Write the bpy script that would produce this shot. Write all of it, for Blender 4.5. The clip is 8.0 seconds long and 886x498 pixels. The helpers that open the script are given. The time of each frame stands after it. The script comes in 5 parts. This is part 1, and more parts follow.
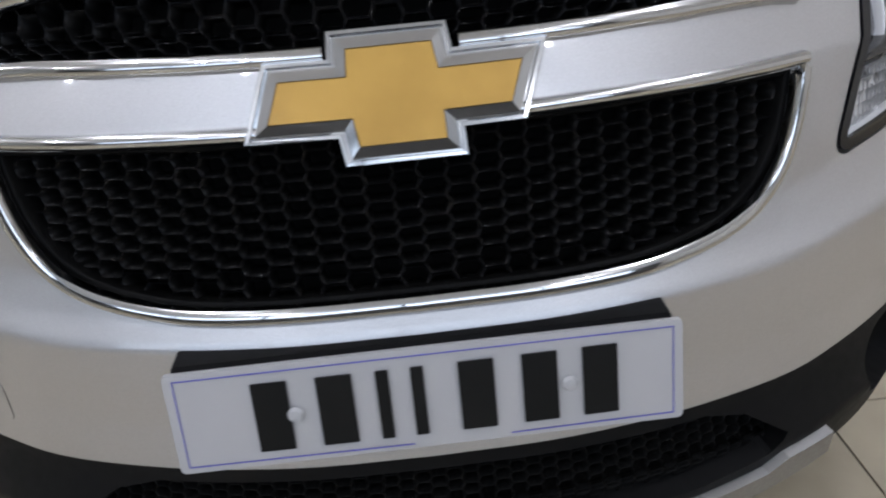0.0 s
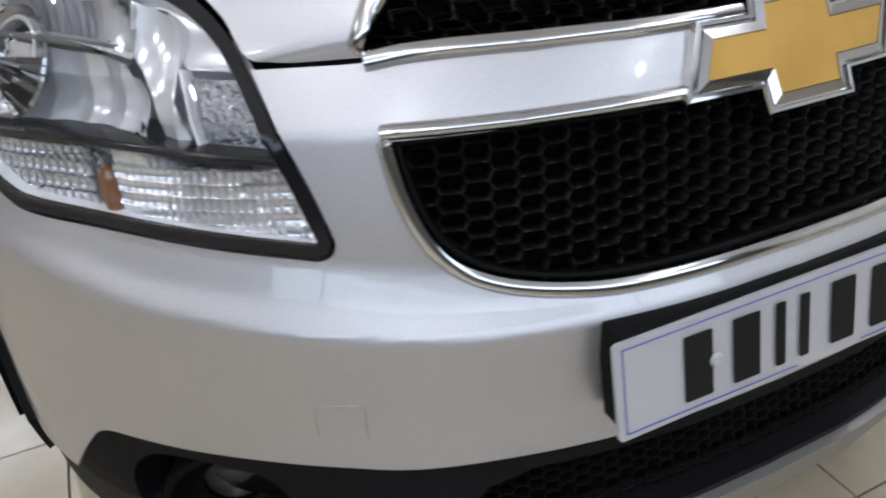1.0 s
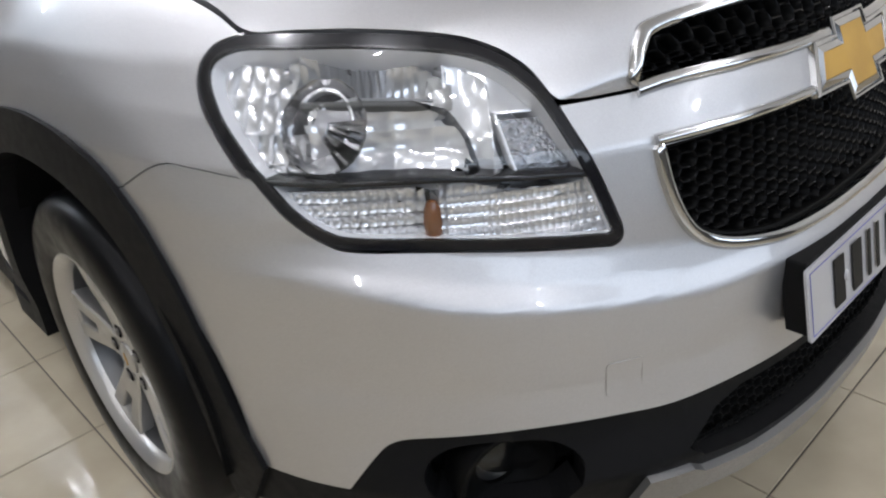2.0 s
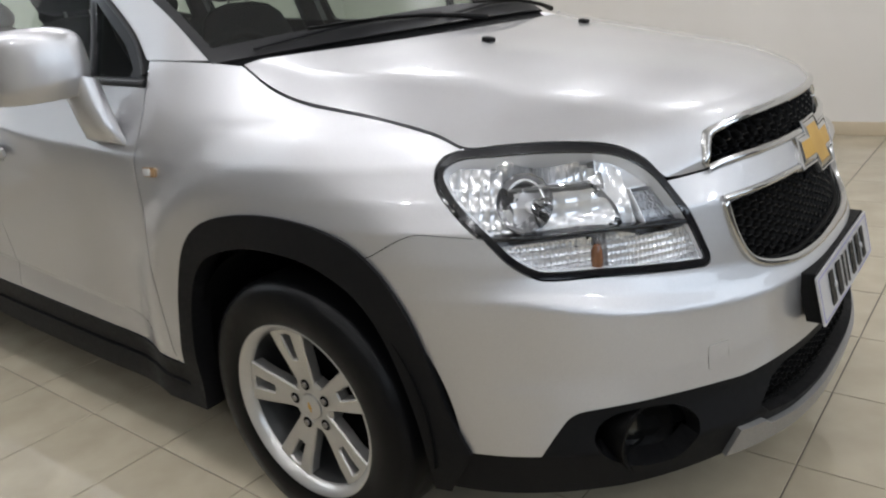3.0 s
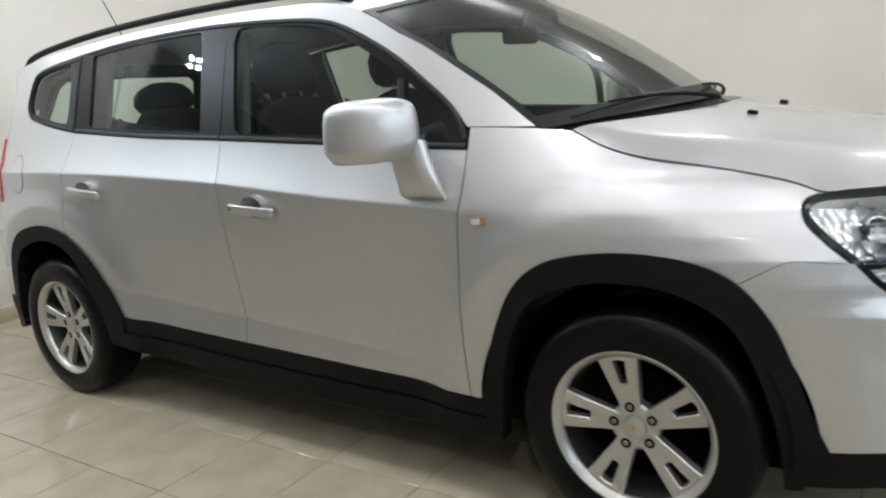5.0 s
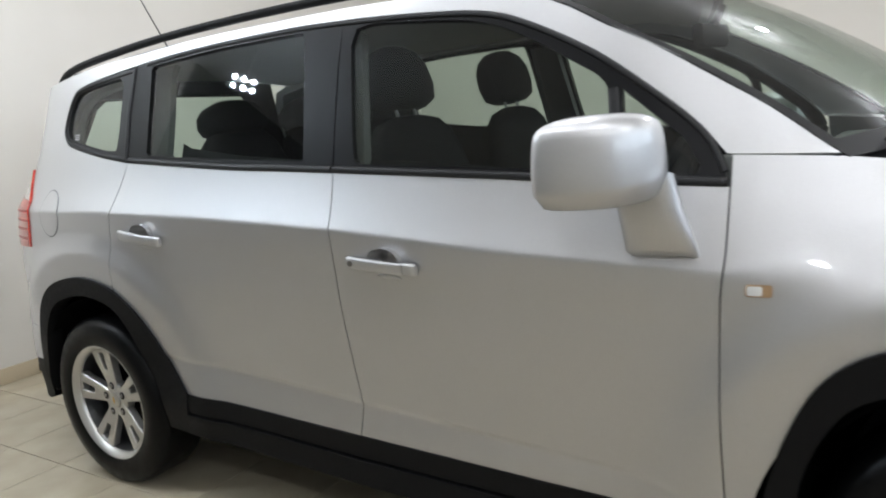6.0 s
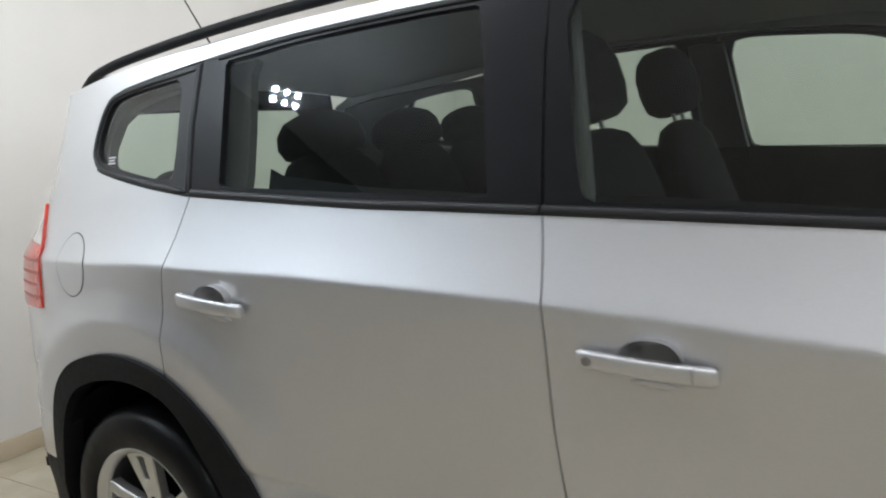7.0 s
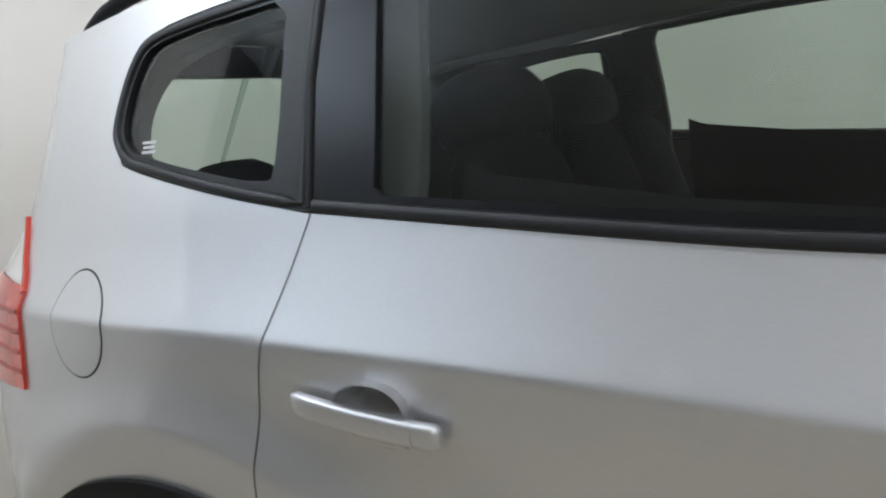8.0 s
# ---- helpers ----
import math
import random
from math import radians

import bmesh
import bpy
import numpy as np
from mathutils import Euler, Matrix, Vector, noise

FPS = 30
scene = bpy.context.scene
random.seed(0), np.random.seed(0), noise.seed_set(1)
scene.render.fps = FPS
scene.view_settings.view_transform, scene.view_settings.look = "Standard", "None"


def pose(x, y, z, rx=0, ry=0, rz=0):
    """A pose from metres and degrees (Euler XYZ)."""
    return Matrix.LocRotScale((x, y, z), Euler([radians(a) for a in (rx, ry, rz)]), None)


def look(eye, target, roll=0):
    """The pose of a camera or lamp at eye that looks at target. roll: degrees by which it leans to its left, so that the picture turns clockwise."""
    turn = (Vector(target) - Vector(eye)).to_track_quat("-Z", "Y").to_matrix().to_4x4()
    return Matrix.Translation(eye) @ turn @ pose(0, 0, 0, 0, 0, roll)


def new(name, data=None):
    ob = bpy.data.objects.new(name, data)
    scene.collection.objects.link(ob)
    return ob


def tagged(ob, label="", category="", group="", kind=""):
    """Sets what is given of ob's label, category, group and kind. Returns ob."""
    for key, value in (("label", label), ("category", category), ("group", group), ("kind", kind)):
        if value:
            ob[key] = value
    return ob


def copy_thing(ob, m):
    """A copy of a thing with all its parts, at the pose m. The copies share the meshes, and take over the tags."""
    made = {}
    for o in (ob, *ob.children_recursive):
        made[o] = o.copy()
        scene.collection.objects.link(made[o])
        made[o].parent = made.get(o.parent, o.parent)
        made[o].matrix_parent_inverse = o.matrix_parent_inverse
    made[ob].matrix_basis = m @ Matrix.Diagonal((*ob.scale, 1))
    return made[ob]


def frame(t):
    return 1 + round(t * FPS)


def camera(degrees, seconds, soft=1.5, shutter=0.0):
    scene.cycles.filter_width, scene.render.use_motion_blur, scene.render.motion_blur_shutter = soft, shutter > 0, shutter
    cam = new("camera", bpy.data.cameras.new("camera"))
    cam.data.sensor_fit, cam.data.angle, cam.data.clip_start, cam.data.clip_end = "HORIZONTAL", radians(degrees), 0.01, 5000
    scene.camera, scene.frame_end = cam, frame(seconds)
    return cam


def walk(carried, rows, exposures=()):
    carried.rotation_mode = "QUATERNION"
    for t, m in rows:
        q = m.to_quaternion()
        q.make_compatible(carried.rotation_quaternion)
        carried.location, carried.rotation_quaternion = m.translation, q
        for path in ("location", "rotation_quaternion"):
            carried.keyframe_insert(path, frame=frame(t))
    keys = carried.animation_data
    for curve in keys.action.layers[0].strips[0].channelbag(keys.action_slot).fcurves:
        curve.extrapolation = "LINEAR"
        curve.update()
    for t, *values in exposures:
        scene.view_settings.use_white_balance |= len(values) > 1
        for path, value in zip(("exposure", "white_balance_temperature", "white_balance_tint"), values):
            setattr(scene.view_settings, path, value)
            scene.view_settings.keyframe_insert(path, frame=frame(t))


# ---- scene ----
cam = camera(61.6, 8.0, soft=2.0, shutter=.25)
PATH = [
    (0, (0.008, -1.563, 1.031), (0.066, 0.182, 0.057), -5.3),
    (0.5, (-0.308, -1.533, 1.034), (0.083, 0.16, 0.042), -4.0),
    (1, (-0.628, -1.421, 1.05), (0.053, 0.154, 0.022), -3.6),
    (1.5, (-0.916, -1.32, 1.072), (0.071, 0.103, 0.072), -3.4),
    (2, (-1.198, -1.277, 1.121), (-0.009, 0.037, 0.194), -4.7),
    (2.2, (-1.311, -1.285, 1.13), (-0.064, 0.021, 0.27), -5.7),
    (3.3, (-2.054, -1.287, 1.257), (-0.548, -0.099, 0.691), -6.1),
    (3.5, (-2.169, -1.319, 1.26), (-0.646, -0.131, 0.742), -6.3),
    (4, (-2.424, -1.295, 1.264), (-0.876, -0.122, 0.783), -6.1),
    (4.5, (-2.6, -1.066, 1.267), (-1.018, 0.068, 0.807), -5.6),
    (5, (-2.651, -0.673, 1.259), (-1.044, 0.445, 0.847), -5.3),
    (6.3, (-2.291, 0.363, 1.314), (-0.66, 1.468, 0.971), -5.5),
    (6.5, (-2.235, 0.521, 1.336), (-0.597, 1.614, 0.991), -5.6),
    (7, (-2.04, 0.973, 1.311), (-0.377, 2.045, 1.017), -5.5),
    (7.5, (-1.863, 1.389, 1.339), (-0.171, 2.404, 1.011), -5.5),
    (8, (-1.608, 1.828, 1.328), (0.103, 2.811, 0.999), -5.4),
]
walk(cam, [(t, look(eye, target, roll)) for t, eye, target, roll in PATH],
     [(0, -.12, 6080, 15), (1, -.02, 6150, 15), (2, .0, 6300, 14), (3.5, -.03, 6430, 11), (5, .09, 6400, 9), (6.5, .12, 6280, 10), (7.25, .14, 6220, 10), (8, .02, 6130, 10)])

# ---- light: rows of small bulbs under the ceiling, a cluster of cool flood bulbs, daylight from a shop window ----
world = bpy.data.worlds.new("world")
scene.world = world
world.use_nodes = True
world.node_tree.nodes["Background"].inputs["Color"].default_value = (.8, .9, 1, 1)
world.node_tree.nodes["Background"].inputs["Strength"].default_value = .2
scene.view_settings.exposure = 0.0
# the row at x = -3.4 is an added fill for the car's near side
LAMP_ROWS = [(x, round(.2 + 1.22 * k, 2)) for x, first_k, last_k in ((-3.4, -2, 0), (-1.5, -4, 3), (.1, 1, 2), (1.6, -4, 2)) for k in range(first_k, last_k + 1)]
LAMP_HEIGHT, SPOT_POWER, SPOT_COLOUR = 2.83, 18.0, (.97, .985, 1.0)
FLOODS = [((-2.25, 3.90, 2.66), (-.9, 2.6, .9))]
FLOOD_POWER, FLOOD_COLOUR = 7.5, (.78, .90, 1.0)
BULBS = [(a, b) for a in (-.062, 0, .062) for b in (-.03, .03)]
for lx, ly in LAMP_ROWS:
    data = bpy.data.lights.new("spot_light", "POINT")
    data.shadow_soft_size, data.energy, data.color = .036, SPOT_POWER, SPOT_COLOUR
    light = new("spot_light", data)
    light.location = (lx, ly, LAMP_HEIGHT)
for eye, target in FLOODS:
    for a, b in BULBS:
        data = bpy.data.lights.new("flood_light", "POINT")
        data.shadow_soft_size, data.energy, data.color = .017, FLOOD_POWER, FLOOD_COLOUR
        light = new("flood_light", data)
        light.matrix_world = look(eye, target) @ pose(a, b, -.05)
# daylight through the long shop window in the south wall
WINDOW_X, WINDOW_Z, WINDOW_Y = (-6.0, 3.4), (1.6, 2.85), -5.6
data = bpy.data.lights.new("window_daylight", "AREA")
data.shape, data.size, data.size_y, data.energy, data.color = "RECTANGLE", WINDOW_X[1] - WINDOW_X[0] - .1, WINDOW_Z[1] - WINDOW_Z[0] - .1, 105.0, (.76, .88, 1.0)
light = new("window_daylight", data)
light.matrix_world = look((sum(WINDOW_X) / 2, WINDOW_Y - .1, sum(WINDOW_Z) / 2), (sum(WINDOW_X) / 2, 0, sum(WINDOW_Z) / 2))
# ---- body surface: a plan outline, leaning inwards with height ----
PLAN = [(0, -.955), (.15, -.95), (.30, -.925), (.45, -.875), (.58, -.805), (.69, -.715), (.78, -.60), (.845, -.46), (.885, -.28),
        (.902, -.05), (.905, .3), (.905, .8), (.905, 1.5), (.905, 2.2), (.907, 2.7), (.90, 3.0), (.866, 3.22), (.795, 3.40), (.67, 3.53),
        (.47, 3.61), (.24, 3.65), (0, 3.66)]


def spline(points, n=12, closed=False):
    """A Catmull-Rom curve through the points, n steps a span."""
    p = [np.array(q, float) for q in points]
    if closed:
        p = [p[-1]] + p + p[:2]
    else:
        p = [2 * p[0] - p[1]] + p + [2 * p[-1] - p[-2]]
    out = []
    for i in range(1, len(p) - 2):
        a, b, c, d = p[i - 1:i + 3]
        for k in range(n):
            t = k / n
            out.append(.5 * (2 * b + (c - a) * t + (2 * a - 5 * b + 4 * c - d) * t * t + (3 * b - a - 3 * c + d) * t ** 3))
    if not closed:
        out.append(p[-2])
    return np.array(out)


def smooth(a, b, x):
    t = min(1, max(0, (x - a) / (b - a)))
    return t * t * (3 - 2 * t)


def ramp(x, r):
    """0 below, x above, with a soft knee of radius r."""
    return .5 * (x + math.sqrt(x * x + r * r))


_half = spline(PLAN, 12)
_half[0, 0] = _half[-1, 0] = 0
_ulen = np.concatenate([[0], np.cumsum(np.hypot(*np.diff(_half, axis=0).T))])
_tan = np.gradient(_half, _ulen, axis=0)
ULEN = float(_ulen[-1])


FRONT_Z = (.12, .25, .35, .42, .5, .615, .645, .68, .72, .80, .86, .92, 1.0)
FRONT_MID = (.06, -.01, -.03, -.008, -.001, 0, .016, .030, .037, .054, .078, .12, .2)
FRONT_HALF = (.07, -.01, -.035, -.008, -.001, 0, .018, .033, .040, .056, .092, .13, .2)
FRONT_OUTER = (.06, .0, -.02, -.003, .003, 0, .021, .036, .040, .045, .068, .105, .17)
FRONT_CORNER = (.05, .0, -.01, -.008, -.004, 0, .004, .007, .009, .021, .048, .085, .16)
FRONT_FENDER = (.02, .01, .006, .004, .003, 0, -.002, -.003, -.003, .0, .012, .032, .075)


def crease(y):
    return float(np.interp(y, (.3, 1.0, 1.26, 1.5, 1.8, 2.13, 2.6, 3.2), (.912, .958, .984, 1.007, 1.027, 1.046, 1.065, 1.076)))


def belt(y):
    return 1.052 + .066 * y + .075 * smooth(2.5, 3.3, y)


def lean_raw(u, z):
    y = float(np.interp(u, _ulen, _half[:, 1]))
    s = smooth(-.15, .45, y) if u < 5 else 1
    f = 0
    if s < 1:
        lift = float(np.interp(u, (0, .4, .5, .6, .75, .87, .95), (-.023, -.022, -.008, .003, .022, .052, .07)))
        zl = z - lift * math.exp(-((z - .64) / .11) ** 2)
        cols = [np.interp(zl, FRONT_Z, c) + ramp(z - 1.0, .03) * 1.4 for c in (FRONT_MID, FRONT_HALF, FRONT_OUTER, FRONT_CORNER, FRONT_FENDER)]
        f = float(np.interp(u, (0, .5, .80, 1.02, 1.45), cols))
    zc, zb = crease(y), belt(y)
    d = ramp(z - zc, .002 + .05 * smooth(.60, .15, y))
    low = min(d, .145)
    g = .008 + .51 * low - .66 * low * low + .305 * max(0, d - .145) + .12 * ramp(z - 1.58, .02) + .012 * smooth(.42, .3, z)
    low = .427 + .072 * (y + 1.516 - 2.04)
    hollow = smooth(.50, .75, y) * smooth(2.55, 2.2, y)
    g += .026 * hollow * (smooth(zc, low - .05, z) if z > low else max(.1, 1 - 4.5 * (low - z)))
    g += .005 * hollow * smooth(low + .010, low - .006, z)
    g += .055 * min(max(0, zc - z), .13) * smooth(.35, .8, y) * smooth(3.2, 2.8, y)
    g += .16 * ramp(z - 1.0, .06) * smooth(.75, .3, y)
    g += .03 * smooth(2.7, 3.2, y) * smooth(.8, 1.3, z)
    g += .30 * ramp(z - 1.05, .1) * smooth(3.15, 3.55, y)
    for yc in (0, 2.76):
        r = math.hypot(y - yc, z - .332)
        g -= .005 * smooth(.85, .55, r) + .018 * min(1, max(0, (.67 - r) / .08)) ** 1.3 - .007 * smooth(.59, .48, r)
    if s < 1:
        r = math.hypot(y, z - .332)
        f += (.008 * (1 - min(1, max(0, (.67 - r) / .08))) * smooth(.86, .70, r) + .005 * smooth(.59, .48, r)) * smooth(-.55, -.3, y)
        f -= .0035 * smooth(.512, .484, z) * smooth(.28, .42, z) * math.exp(-((u - .925) / .06) ** 2)
    return f * (1 - s) + g * s


# the lean, evened out on a grid
_du, _dz, _z0 = .012, .0025, .08
_grid = np.array([[lean_raw(i * _du, _z0 + j * _dz) for j in range(672)] for i in range(int(ULEN / _du) + 2)])


def evened(a, axis, sigma):
    k = np.exp(-.5 * (np.arange(-6, 7) / sigma) ** 2)
    k /= k.sum()
    pad = [(6, 6) if q == axis else (0, 0) for q in range(2)]
    b = np.pad(a, pad, mode="reflect", reflect_type="odd" if axis else "even")
    return sum(w * np.take(b, range(i, i + a.shape[axis]), axis=axis) for i, w in enumerate(k))


_grid = evened(evened(_grid, 0, 2.2), 1, 1.0)


def lean(u, z):
    a, b = u / _du, (z - _z0) / _dz
    i, j = min(max(int(a), 0), _grid.shape[0] - 2), min(max(int(b), 0), _grid.shape[1] - 2)
    a, b = a - i, b - j
    return float((_grid[i, j] * (1 - b) + _grid[i, j + 1] * b) * (1 - a) + (_grid[i + 1, j] * (1 - b) + _grid[i + 1, j + 1] * b) * a)


def body(u, z, out=0):
    """The point of the right side's skin at length u round the plan and height z, moved outwards by out."""
    d = out - lean(u, z)
    x, y = np.interp(u, _ulen, _half[:, 0]), np.interp(u, _ulen, _half[:, 1])
    tx, ty = np.interp(u, _ulen, _tan[:, 0]), np.interp(u, _ulen, _tan[:, 1])
    n = math.hypot(tx, ty)
    return (-(x + d * ty / n), y - d * tx / n, z)


# ---- building helpers ----
CENTRE = Vector((0, 1.3, .75))


def skin(u, z):
    """The whole body: u > 0 is the car's right side (world -x), u < 0 its left."""
    p = body(abs(u), z)
    return Vector((p[0] if u >= 0 else -p[0], p[1], p[2]))


def normal_of(f, u, v, p):
    e = .003
    n = (f(u + e, v) - f(u - e, v)).cross(f(u, v + e) - f(u, v - e))
    if n.length < 1e-12:
        n = p - CENTRE
    n.normalize()
    return n if n.dot(p - CENTRE) > 0 else -n


def raised(f, u, v, out):
    p = f(u, v)
    return p + normal_of(f, u, v, p) * out


def mirrored(outline):
    return [(-u, v) for u, v in outline]


def curve2(points, n=6, closed=True, corners=()):
    """A smooth outline through the points, kept sharp at those whose numbers are in corners."""
    if not corners:
        return [tuple(p) for p in spline(points, n, closed)]
    out, order = [], sorted(corners)
    count = len(points)
    for a, b in zip(order, order[1:] + [order[0] + count]):
        run = [points[i % count] for i in range(a, b + 1)]
        part_ = spline(run, n if len(run) > 2 else 1)
        out += [tuple(p) for p in part_[:-1]]
    return out


def area2(o):
    return .5 * sum(a[0] * b[1] - b[0] * a[1] for a, b in zip(o, o[1:] + o[:1]))


def inset(o, d):
    """The closed outline o, drawn in by d."""
    s = 1 if area2(o) > 0 else -1
    out, n = [], len(o)
    for i in range(n):
        a, b, c = np.array(o[i - 1]), np.array(o[i]), np.array(o[(i + 1) % n])
        e, g = b - a, c - b
        e, g = e / (np.linalg.norm(e) + 1e-9), g / (np.linalg.norm(g) + 1e-9)
        ne, ng = np.array((-e[1], e[0])), np.array((-g[1], g[0]))
        m = ne + ng
        m = m / max(.6, np.dot(m, m) / 2) if np.dot(m, m) > .05 else ne
        out.append(tuple(b + s * d * m))
    return out


def inside(o, u, v):
    hit = False
    for (a, b), (c, d) in zip(o, o[1:] + o[:1]):
        if (b > v) != (d > v) and u < (c - a) * (v - b) / (d - b) + a:
            hit = not hit
    return hit


def sheet(outline, f=skin, holes=(), step=(.035, .025), out=0.0, depth=.012, cuts=()):
    """A panel of thickness depth: the outline, less the holes, cut into a grid and laid on the surface f."""
    bm = bmesh.new()
    loops = []
    for o in (outline, *holes):
        o = [p for p, q in zip(o, o[-1:] + o[:-1]) if abs(p[0] - q[0]) + abs(p[1] - q[1]) > 1e-4]
        vs = [bm.verts.new((u, v, 0)) for u, v in o]
        loops += [bm.edges.new((a, b)) for a, b in zip(vs, vs[1:] + vs[:1])]
    bmesh.ops.triangle_fill(bm, edges=loops, use_beauty=True, normal=(0, 0, 1))
    us, vs = [u for u, v in outline], [v for u, v in outline]
    lines = [((k * step[0], 0, 0), (1, 0, 0)) for k in range(math.ceil(min(us) / step[0]), math.floor(max(us) / step[0]) + 1)]
    lines += [((0, k * step[1], 0), (0, 1, 0)) for k in range(math.ceil(min(vs) / step[1]), math.floor(max(vs) / step[1]) + 1)]
    lines += list(cuts)
    for co, no in lines:
        bmesh.ops.bisect_plane(bm, geom=bm.verts[:] + bm.edges[:] + bm.faces[:], dist=1e-5, plane_co=co, plane_no=no)
    bmesh.ops.remove_doubles(bm, verts=bm.verts[:], dist=2e-5)
    bm.verts.ensure_lookup_table()
    top = [(f(*v.co[:2]), v.co.to_tuple()) for v in bm.verts]
    norm = [normal_of(f, q[0], q[1], p) for p, q in top]
    verts = [p + n * out for (p, q), n in zip(top, norm)]
    faces, fnorm = [], []
    for face in bm.faces:
        ids = [v.index for v in face.verts]
        g = (verts[ids[1]] - verts[ids[0]]).cross(verts[ids[2]] - verts[ids[1]])
        if len(ids) > 3 and g.length < 1e-12:
            g = (verts[ids[2]] - verts[ids[1]]).cross(verts[ids[3]] - verts[ids[2]])
        if g.dot(norm[ids[0]]) < 0:
            ids.reverse()
        faces.append(ids)
        fnorm.append([norm[i] for i in ids])
    if depth:
        for e in bm.edges:
            if len(e.link_faces) == 1:
                a, b = e.verts[0].index, e.verts[1].index
                quad = []
                for i in (a, b):
                    verts.append(verts[i])
                    quad.append(len(verts) - 1)
                for i in (b, a):
                    verts.append(verts[i] - norm[i] * depth)
                    quad.append(len(verts) - 1)
                g = (verts[quad[1]] - verts[quad[0]]).cross(verts[quad[2]] - verts[quad[1]])
                mid = sum((v.co for v in e.link_faces[0].verts), Vector()) / len(e.link_faces[0].verts)
                away = verts[a] - f(mid.x, mid.y) - norm[a] * out
                if g.dot(away) < 0:
                    quad.reverse()
                    g = -g
                faces.append(quad)
                g = g.normalized() if g.length > 1e-12 else norm[a]
                fnorm.append([g] * 4)
    bm.free()
    me = bpy.data.meshes.new("panel")
    me.from_pydata(verts, [], faces)
    me.polygons.foreach_set("use_smooth", [True] * len(me.polygons))
    me.normals_split_custom_set([n for ns in fnorm for n in ns])
    return me


def band(path, width, height, f=skin, closed=False, out=0.0, base=.006, rows=6):
    """A rounded strip along a path on the surface f: width across, height proud in its middle."""
    bm = bmesh.new()
    pts = [np.array(p, float) for p in path]
    n, rings = len(pts), []
    for i in range(n):
        a = pts[i - 1] if (i > 0 or closed) else pts[i]
        c = pts[(i + 1) % n] if (i < n - 1 or closed) else pts[i]
        t = (c - a) / (np.linalg.norm(c - a) + 1e-9)
        side = np.array((-t[1], t[0]))
        w = width(i / max(1, n - 1)) if callable(width) else width
        ring = []
        p0 = f(*pts[i])
        nn = normal_of(f, pts[i][0], pts[i][1], p0)
        for k in range(rows + 1):
            q = 2 * k / rows - 1
            ps = pts[i] + side * (q * w / 2)
            ring.append(bm.verts.new(f(*ps) + nn * (out + height * math.sqrt(max(0, 1 - abs(q) ** 2.6)))))
        for q in (1, -1):
            ps = pts[i] + side * (q * w / 2)
            ring.append(bm.verts.new(f(*ps) + nn * (out - base)))
        rings.append(ring)
    pairs = list(zip(rings, rings[1:])) + ([(rings[-1], rings[0])] if closed else [])
    for a, b in pairs:
        for k in range(len(a)):
            j = (k + 1) % len(a)
            bm.faces.new((a[k], a[j], b[j], b[k]))
    if not closed:
        for r in (rings[0], rings[-1]):
            bm.faces.new(r)
    bmesh.ops.recalc_face_normals(bm, faces=bm.faces[:])
    return bm


def tube(points, r, sides=10, cap=True, flat=1.0):
    """A round bar through 3D points; r a number or one for each point."""
    bm = bmesh.new()
    pts = [Vector(p) for p in points]
    rings, up = [], None
    for i, p in enumerate(pts):
        t = (pts[min(i + 1, len(pts) - 1)] - pts[max(i - 1, 0)]).normalized()
        if up is None:
            up = t.orthogonal().normalized()
        up = (up - t * up.dot(t)).normalized()
        s = t.cross(up)
        ri = r[i] if isinstance(r, (list, tuple)) else r
        rings.append([bm.verts.new(p + (up * math.cos(k * 2 * math.pi / sides) + s * math.sin(k * 2 * math.pi / sides) * flat) * ri) for k in range(sides)])
    for a, b in zip(rings, rings[1:]):
        for k in range(sides):
            bm.faces.new((a[k], a[(k + 1) % sides], b[(k + 1) % sides], b[k]))
    if cap:
        bm.faces.new(rings[0][::-1])
        bm.faces.new(rings[-1])
    bmesh.ops.recalc_face_normals(bm, faces=bm.faces[:])
    return bm


def lathe(profile, n=64, axis="X", centre=(0, 0, 0), arc=(0, 2 * math.pi)):
    """A turned shape: profile of (radius, along); axis X, Y or Z."""
    bm = bmesh.new()
    full = abs(arc[1] - arc[0] - 2 * math.pi) < 1e-6
    rings = []
    for i in range(n if full else n + 1):
        a = arc[0] + (arc[1] - arc[0]) * i / n
        ring = []
        for r, h in profile:
            c, s = r * math.cos(a), r * math.sin(a)
            ring.append(bm.verts.new(Vector(centre) + Vector({"X": (h, c, s), "Y": (c, h, s), "Z": (c, s, h)}[axis])))
        rings.append(ring)
    for a, b in list(zip(rings, rings[1:])) + ([(rings[-1], rings[0])] if full else []):
        for k in range(len(profile) - 1):
            bm.faces.new((a[k], b[k], b[k + 1], a[k + 1]))
    bmesh.ops.remove_doubles(bm, verts=bm.verts[:], dist=1e-6)
    bmesh.ops.recalc_face_normals(bm, faces=bm.faces[:])
    return bm


def box(lo, hi, bevel=0.0, segments=2, m=None):
    bm = bmesh.new()
    bmesh.ops.create_cube(bm, size=1)
    for v in bm.verts:
        v.co = Vector([lo[i] + (v.co[i] + .5) * (hi[i] - lo[i]) for i in range(3)])
    if bevel:
        bmesh.ops.bevel(bm, geom=bm.edges[:] + bm.verts[:], offset=bevel, segments=segments, profile=.5, affect="EDGES")
    if m:
        bm.transform(m)
    return bm


